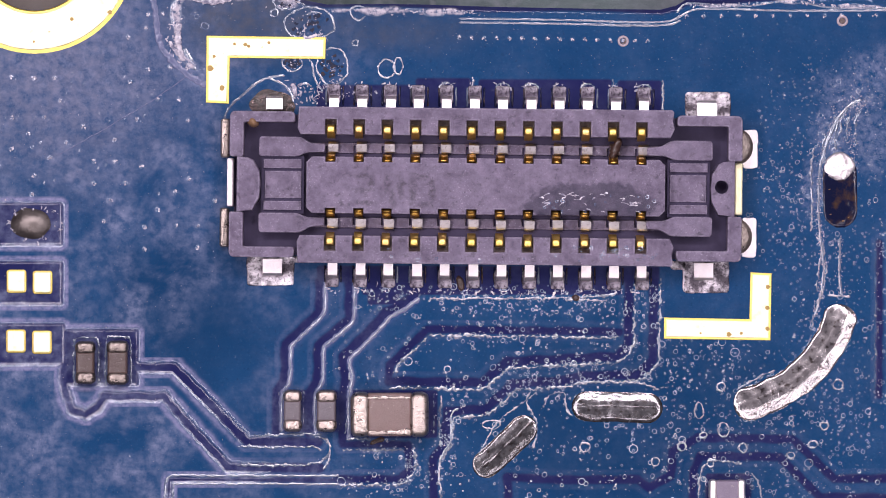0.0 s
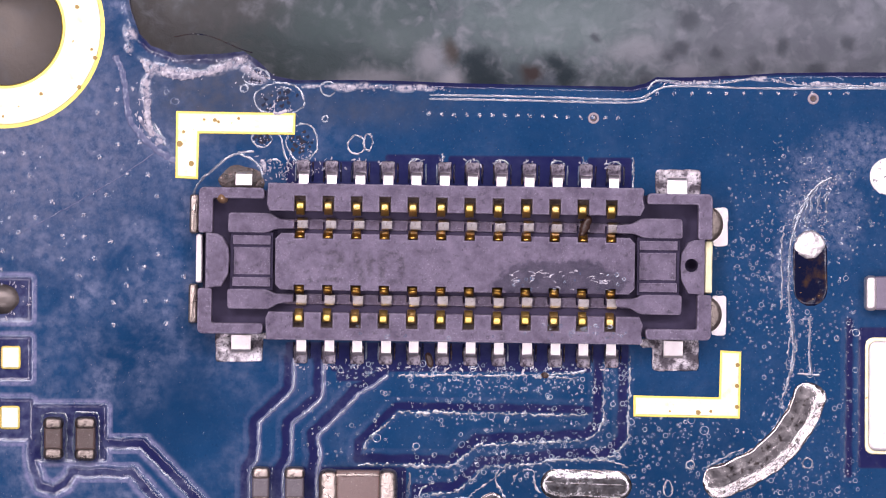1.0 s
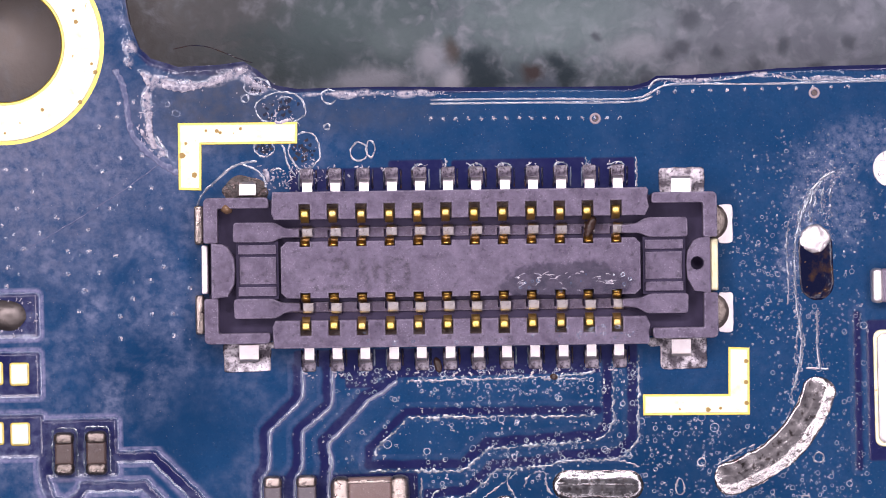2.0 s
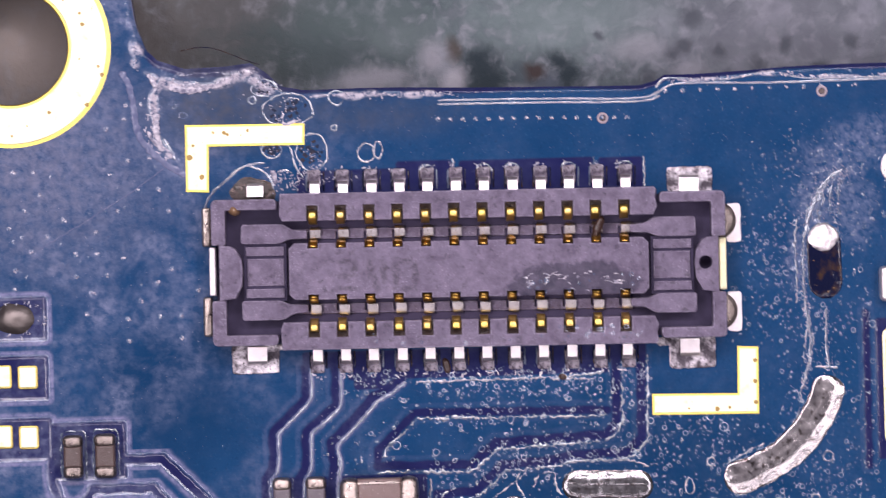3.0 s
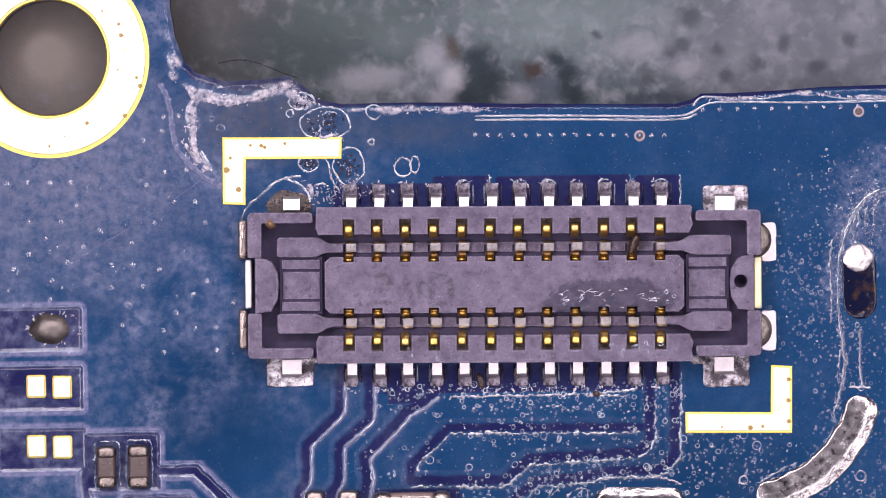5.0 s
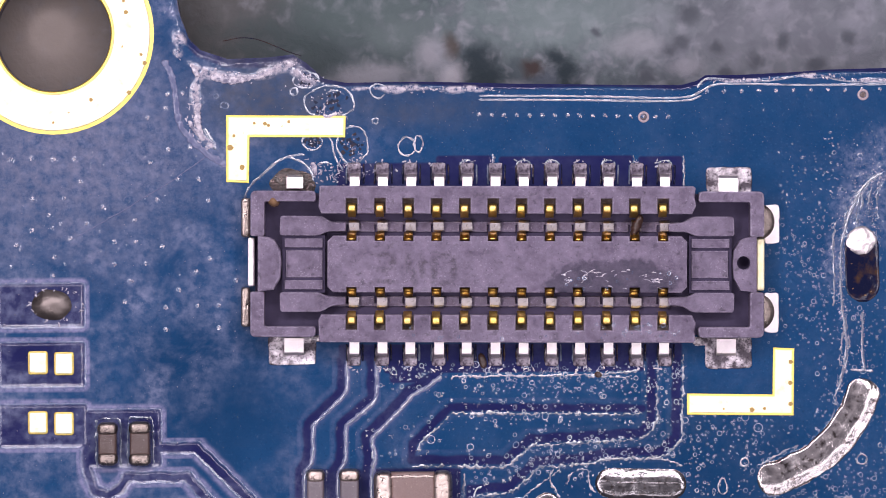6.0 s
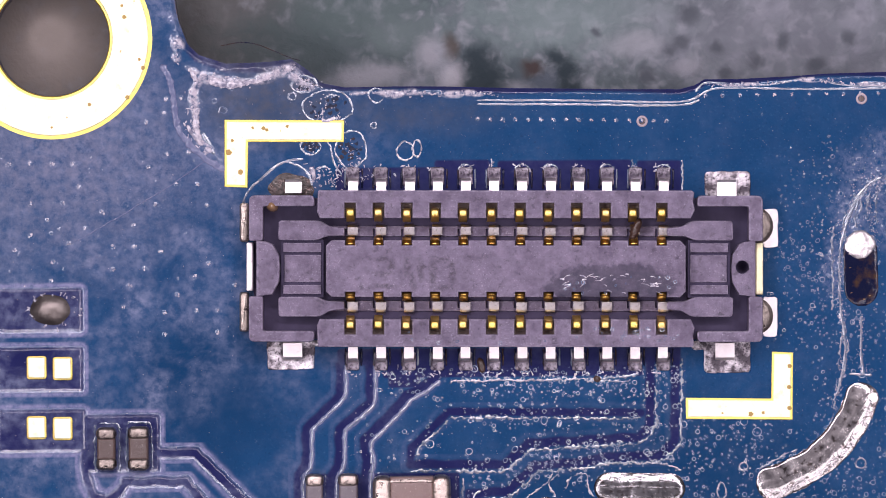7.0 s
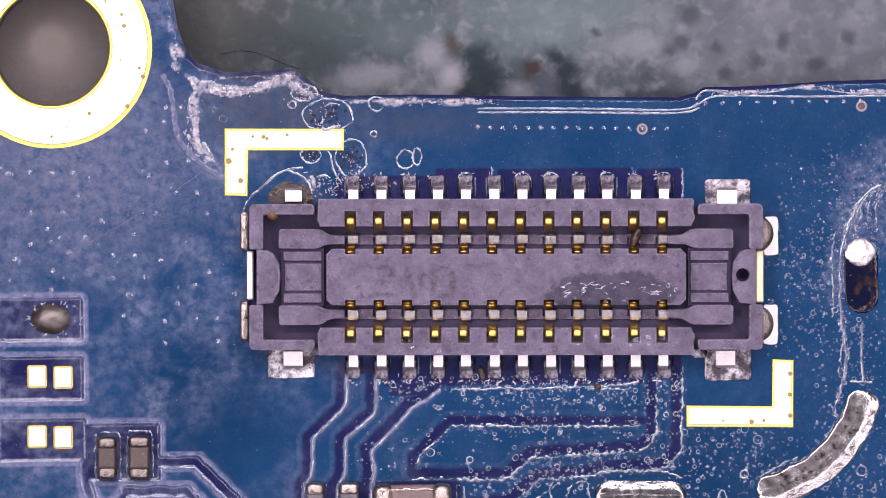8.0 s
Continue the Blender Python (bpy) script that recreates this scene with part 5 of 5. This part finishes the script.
def channel_edges():
    """Flux and mask heaped along the bright rims of the channels, also in place of the rims' highlights: crisp and
    white where flux lies thick, soft and hazy elsewhere.
    """
    sides = ["l", "l", "l", "r", "l", "lr", "l", "r", "r", "lr", "lr", "lr"]
    for n, ((half, *way), which) in enumerate(zip(CHANNELS, sides)):
        path = rounded_path([at(*p) for p in way], 9, 3.0)
        soft, plain = n in (9, 10, 11), n in (0, 1, 2, 5)
        for side in which:
            k = 1 if side == "l" else -1
            line = []
            for i, p in enumerate(path):
                d = (path[min(i + 1, len(path) - 1)] - path[max(i - 1, 0)]).normalized()
                line.append(p + Vector((-d.y, d.x)) * k * (half + 1.5 + 1.2 * wobble(p.x, p.y, 9, n)))
            # wider pale band under the white line, for its soft glow
            if n < 3:
                part("flux_border", bead(bmesh.new(), line, 4.6, 0.55, -0.05, 6, 0.3, 0, n, 2.4, 0.3, 0.6, 1.0, 0.8), HAZE, BOARD, "pale band added for the glow along a trace", smooth=True)
            if not soft:
                part("flux_ridge", bead(bmesh.new(), line, 1.8 if plain else 1.6, 0.45 if plain else 0.4, 0.3, 2, 0.25, 0, n, 1.8, 0.5 if plain else 1.7, 0.6, 1.0, 1.0 if plain else 3.0), FLUX, BOARD, "flux ridge that doubles as a channel rim's highlight")
    white = [((556, 774), (576, 776), (584, 790), (583, 815), (572, 832)), ((1173, 142), (1173, 196)), ((836, 136), (838, 152), (833, 164)), ((1085, 140), (1086, 152), (1081, 162)), ((1100, 508), (1080, 528), (760, 529)),
             ((1000, 530), (1075, 533)), ((618, 640), (620, 692), (612, 768)), ((782, 700), (776, 760), (780, 790)), ((612, 776), (660, 778)), ((640, 797), (700, 797))]
    for k, way in enumerate(white):
        part("flux_ridge", bead(bmesh.new(), [at(*p) for p in way], 1.5, 0.37, 0.3, 2, 0.25, 0, k, 1.8, 1.5, 0.6, 1.0, 2.2), FLUX, BOARD, "flux ridge that doubles as a rim's highlight")
    for x0, y0, x1, y1 in ((131, 598, 174, 690), (187, 596, 232, 690), (500, 684, 537, 770), (556, 684, 600, 770), (612, 684, 768, 780)):
        line = rect(x0, y0, x1, y1, 8)
        part("flux_ridge", bead(bmesh.new(), [at(*p) for p in line + line[:1]], 1.3, 0.33, -1.2, 2, 0.25, 0, x0, 1.8, 1.5, 0.6, 1.0, 1.6), FLUX, BOARD, "white flux round a chip")
    # the mask's opening beside each pin, and a clear meniscus over the end of each upper land
    for i in range(ROWS):
        u, v = 859 + FIRST + PITCH * i + 6.2, 331 - 178 + 0.0105 * (FIRST + PITCH * i)
        for k, (du, s) in enumerate(((-15, -1), (15, -1), (-14, 1), (14, 1))):
            line = [at(u + du - 0.0105 * q * s + 0.5 * wobble(u, q, 9, k), 331 + s * q + 0.0105 * (u - 859)) for q in (141, 150, 160, 168, 176 if s < 0 else 172)]
            part("flux_ridge", bead(bmesh.new(), line, 1.7, 1.2, -0.5, 6, 0.2, 0, u + k, 2.0, 0.4, 0.6, 1.0, 0.6), BURNT if (i + k) % 5 else FLUX, BOARD, "thin dark line beside a pin", smooth=True)
        if i in (4, 6, 7, 9, 11):
            arc = [at(u + 13 * math.cos(a), v + 5 - 12 * math.sin(a)) for a in (0.1, 0.7, 1.57, 2.44, 3.04)]
            part("flux_ridge", bead(bmesh.new(), arc, 1.1, 0.27, 0.3, 2, 0.2, 0, i, 2.0, 1.4, 0.6, 1.0, 0.7), FLUX, BOARD, "clear flux round a pin land")


def small_marks():
    """Tarnish pits on the gold, crumbs, an amber drop and a wet stain on the connector."""
    for u, v, q in ((372, 121, 5.5), (393, 156, 5), (476, 76, 3), (434, 79, 3.6), (440, 82, 3), (379, 100, 3), (415, 78, 2.5), (1290, 592, 4.5), (1359, 508, 4),
                    (1358, 545, 4), (1358, 582, 4), (1312, 590, 3), (1240, 590, 2), (194, 22, 4), (222, -30, 4), (216, -45, 3), (127, 34, 3.5), (190, -120, 4), (186, -140, 3), (60, 74, 2.5)):
        x, y = at(u, v)
        pts = [(x + q * (1 + 0.25 * math.sin(3 * k + u)) * math.cos(k * math.pi / 5), y + q * math.sin(k * math.pi / 5)) for k in range(10)]
        part("tarnish_pit", prism(bmesh.new(), pts, 1, 3.5, 0.3, 1), TARNISH, BOARD, "brown tarnish pit in the gold")
    part("amber_drop", bead(bmesh.new(), [at(440, 209), at(450, 217), at(459, 224)], 10, 30, DIRT - 28, 12, 0.15, 0, 1), AMBER, BOARD, "amber resin drop", smooth=True)
    part("burnt_flake", bead(bmesh.new(), [at(1096, 246), at(1086, 268), at(1080, 284)], 7, 8, 54, 8, 0.5, 0, 7, 3.0, 0.6), RUST, BOARD, "dark brown burnt flake", smooth=True)
    part("burnt_flake", bead(bmesh.new(), [at(812, 488), at(816, 515)], 6, 4, 1, 6, 0.9, 0, 5), RUST, BOARD, "dark brown burnt flake", smooth=True)
    part("burnt_flake", bead(bmesh.new(), [at(1012, 526), at(1026, 528)], 6, 3, 0, 6, 0.6, 0, 5), RUST, BOARD, "dark brown burnt flake", smooth=True)
    part("burnt_flake", bead(bmesh.new(), [at(655, 786), at(680, 776)], 5, 3, 0, 6, 0.9, 0, 5), RUST, BOARD, "dark brown burnt flake", smooth=True)
    bm = bmesh.new()
    rng = random.Random(4)
    for _ in range(36):
        u, v = rng.uniform(950, 1130), rng.gauss(355, 8)
        a = rng.uniform(-0.7, 0.5)
        n = rng.uniform(4, 15)
        bead(bm, [at(u, v), at(u + n * 0.5 * math.cos(a), v + n * 0.5 * math.sin(a) - 1.5), at(u + n * math.cos(a), v + n * math.sin(a))], (q := rng.uniform(0.4, 1.2)), q * 0.26, DIRT + 0.1, 2, 0.5, 0, u, 1.8, 0.8, 0.6, 1.0)
    tagged(part("flux_flakes", bm, WHITE_FLUX, BOARD, "whitish flux flakes on the stain"), kind="stuff")


def flux_bubbles():
    rng = random.Random(3)
    bm = bmesh.new()

    def ringlet(u, v, r, squash, a0, z0=0.3):
        cx, cy = at(u, v)
        n = 10 if r < 5 else 14
        t = min(0.72, 0.30 + r * 0.075)
        loops = []
        for k in range(n):
            a = 2 * math.pi * k / n
            c, s = math.cos(a), math.sin(a)
            loop = []
            for rr, z in ((r - t, z0), (r, z0 + t * 0.25), (r + t, z0)):
                x, y = rr * c * squash, rr * s
                loop.append(bm.verts.new((cx + x * math.cos(a0) - y * math.sin(a0), cy + x * math.sin(a0) + y * math.cos(a0), z)))
            loops.append(loop)
        for k in range(n):
            for j in range(2):
                bm.faces.new((loops[k - 1][j], loops[k][j], loops[k][j + 1], loops[k - 1][j + 1]))

    def put(n, x0, y0, x1, y1, small=0.7):
        for _ in range(n):
            u, v = rng.uniform(x0, x1), rng.uniform(y0, y1)
            r = rng.uniform(0.8, 1.8) if rng.random() < small else rng.uniform(1.8, 4.4) if rng.random() < 0.94 else rng.uniform(4.4, 8.0)
            if 560 < u < 1170 and v < 505 or 1177 < u < 1364 and 484 < v < 601:
                continue
            ringlet(u, v, r, rng.uniform(0.75, 1.1), rng.uniform(0, 3.1))

    put(380, 780, 505, 1170, 690, 0.8)
    put(520, 790, 690, 1560, 890, 0.66)
    put(80, 640, 500, 800, 535, 0.97)
    put(230, 800, 500, 1170, 560, 0.92)
    for n, spread, *way in ((90, 7, (1525, 175), (1490, 195), (1470, 240), (1450, 290), (1448, 400), (1462, 480), (1442, 560)), (50, 14, (1540, 170), (1490, 220), (1470, 280)),
                            (40, 9, (1440, 560), (1400, 660), (1305, 700)), (70, 12, (790, 735), (861, 722), (912, 680), (1030, 675), (1140, 668)), (60, 10, (860, 690), (905, 655), (1090, 645)),
                            (60, 30, (1360, 380), (1420, 330), (1460, 280)), (40, 8, (725, 800), (735, 850), (700, 860)), (50, 9, (790, 740), (800, 790), (775, 850))):
        path = smooth_path(way, 3.0)
        for _ in range(n):
            p = rng.choice(path)
            ringlet(p.x + rng.gauss(0, spread), p.y + rng.gauss(0, spread), rng.uniform(0.8, 2.6), rng.uniform(0.6, 1.2), rng.uniform(0, 3.1))
    put(200, 1170, 520, 1330, 690, 0.85)
    put(55, 1150, 740, 1480, 890, 0.5)
    put(30, 1380, 600, 1580, 890, 0.7)
    put(70, 790, 560, 1150, 720, 0.55)
    put(90, 1180, 600, 1400, 760, 0.85)
    put(260, 1400, 420, 1570, 800, 0.8)
    put(400, 1340, 120, 1570, 470, 0.9)
    put(160, 1420, 100, 1660, 300, 0.92)
    put(130, 600, 770, 800, 880, 0.85)
    put(60, 600, 500, 780, 690)
    put(50, 1320, 250, 1450, 480)
    put(30, 300, 0, 380, 160)
    put(40, 590, 20, 800, 60)
    for n, x0, y0, x1, y1 in ((34, 1010, 436, 1170, 462), (16, 960, 345, 1160, 376), (8, 600, 436, 1000, 462)):
        for _ in range(n):
            ringlet(rng.uniform(x0, x1), rng.uniform(y0, y1), rng.uniform(0.8, 3.2), rng.uniform(0.6, 1.2), rng.uniform(0, 3.1), DIRT + 0.2)
    dots = bmesh.new()
    for n, x0, y0, x1, y1 in ((650, 560, 505, 1180, 890), (650, 1170, 500, 1600, 890), (450, 1330, 60, 1660, 500), (260, 380, 20, 1330, 140), (420, -90, 150, 400, 890)):
        for _ in range(n):
            u, v, q = rng.uniform(x0, x1), rng.uniform(y0, y1), rng.uniform(0.5, 1.25)
            if 400 < u < 1345 and 150 < v < 510 or 1177 < u < 1364 and 484 < v < 601 or 360 < u < 580 and 60 < v < 185:
                continue
            px, py = at(u, v)
            a = rng.uniform(0, 3)
            rim = [dots.verts.new((px + q * rng.uniform(0.6, 1.2) * math.cos(a + k * 1.257), py + q * rng.uniform(0.6, 1.2) * math.sin(a + k * 1.257), -0.3)) for k in range(5)]
            tip = dots.verts.new((px, py, 0.6 + 0.25 * q))
            for k in range(5):
                dots.faces.new((rim[k - 1], rim[k], tip))
    for n, spread, *way in ((330, 4.5, (1528, 176), (1492, 194), (1468, 236), (1452, 290), (1448, 400), (1460, 470), (1444, 560)), (120, 5, (1532, 176), (1512, 210), (1502, 250), (1520, 300)),
                            (90, 4, (1488, 420), (1486, 480), (1490, 530)), (160, 22, (1540, 150), (1480, 215), (1450, 290))):
        path = smooth_path(way, 2.0)
        for _ in range(n):
            p, q, a = rng.choice(path), rng.uniform(0.6, 2.0), rng.uniform(0, 3)
            px, py = at(p.x + rng.gauss(0, spread), p.y + rng.gauss(0, spread))
            rim = [dots.verts.new((px + q * rng.uniform(0.5, 1.3) * math.cos(a + k * 1.257), py + q * rng.uniform(0.5, 1.3) * math.sin(a + k * 1.257), -0.3)) for k in range(5)]
            tip = dots.verts.new((px, py, 0.6 + 0.25 * q))
            for k in range(5):
                dots.faces.new((rim[k - 1], rim[k], tip))
    tagged(part("flux_speck_scatter", dots, CRUST, BOARD, "tiny pale specks in the flux film"), kind="stuff")
    ob = part("flux_bubble_film", bm, FILM, BOARD, "tiny burst bubbles in the flux film")
    tagged(ob, kind="stuff")


flux_ridges()
flux_bubbles()
channel_edges()
small_marks()


# ---------------------------------------------------------------- movement
def motions():
    walk(BOARD, [(t, pose(x / 1000, y / 1000, z / 1000, 0, 0, a)) for t, x, y, z, a in BOARD_ROWS])
    walk(MAT, [(t, pose(x / 1000, y / 1000, 0)) for t, x, y in MAT_ROWS])


motions()
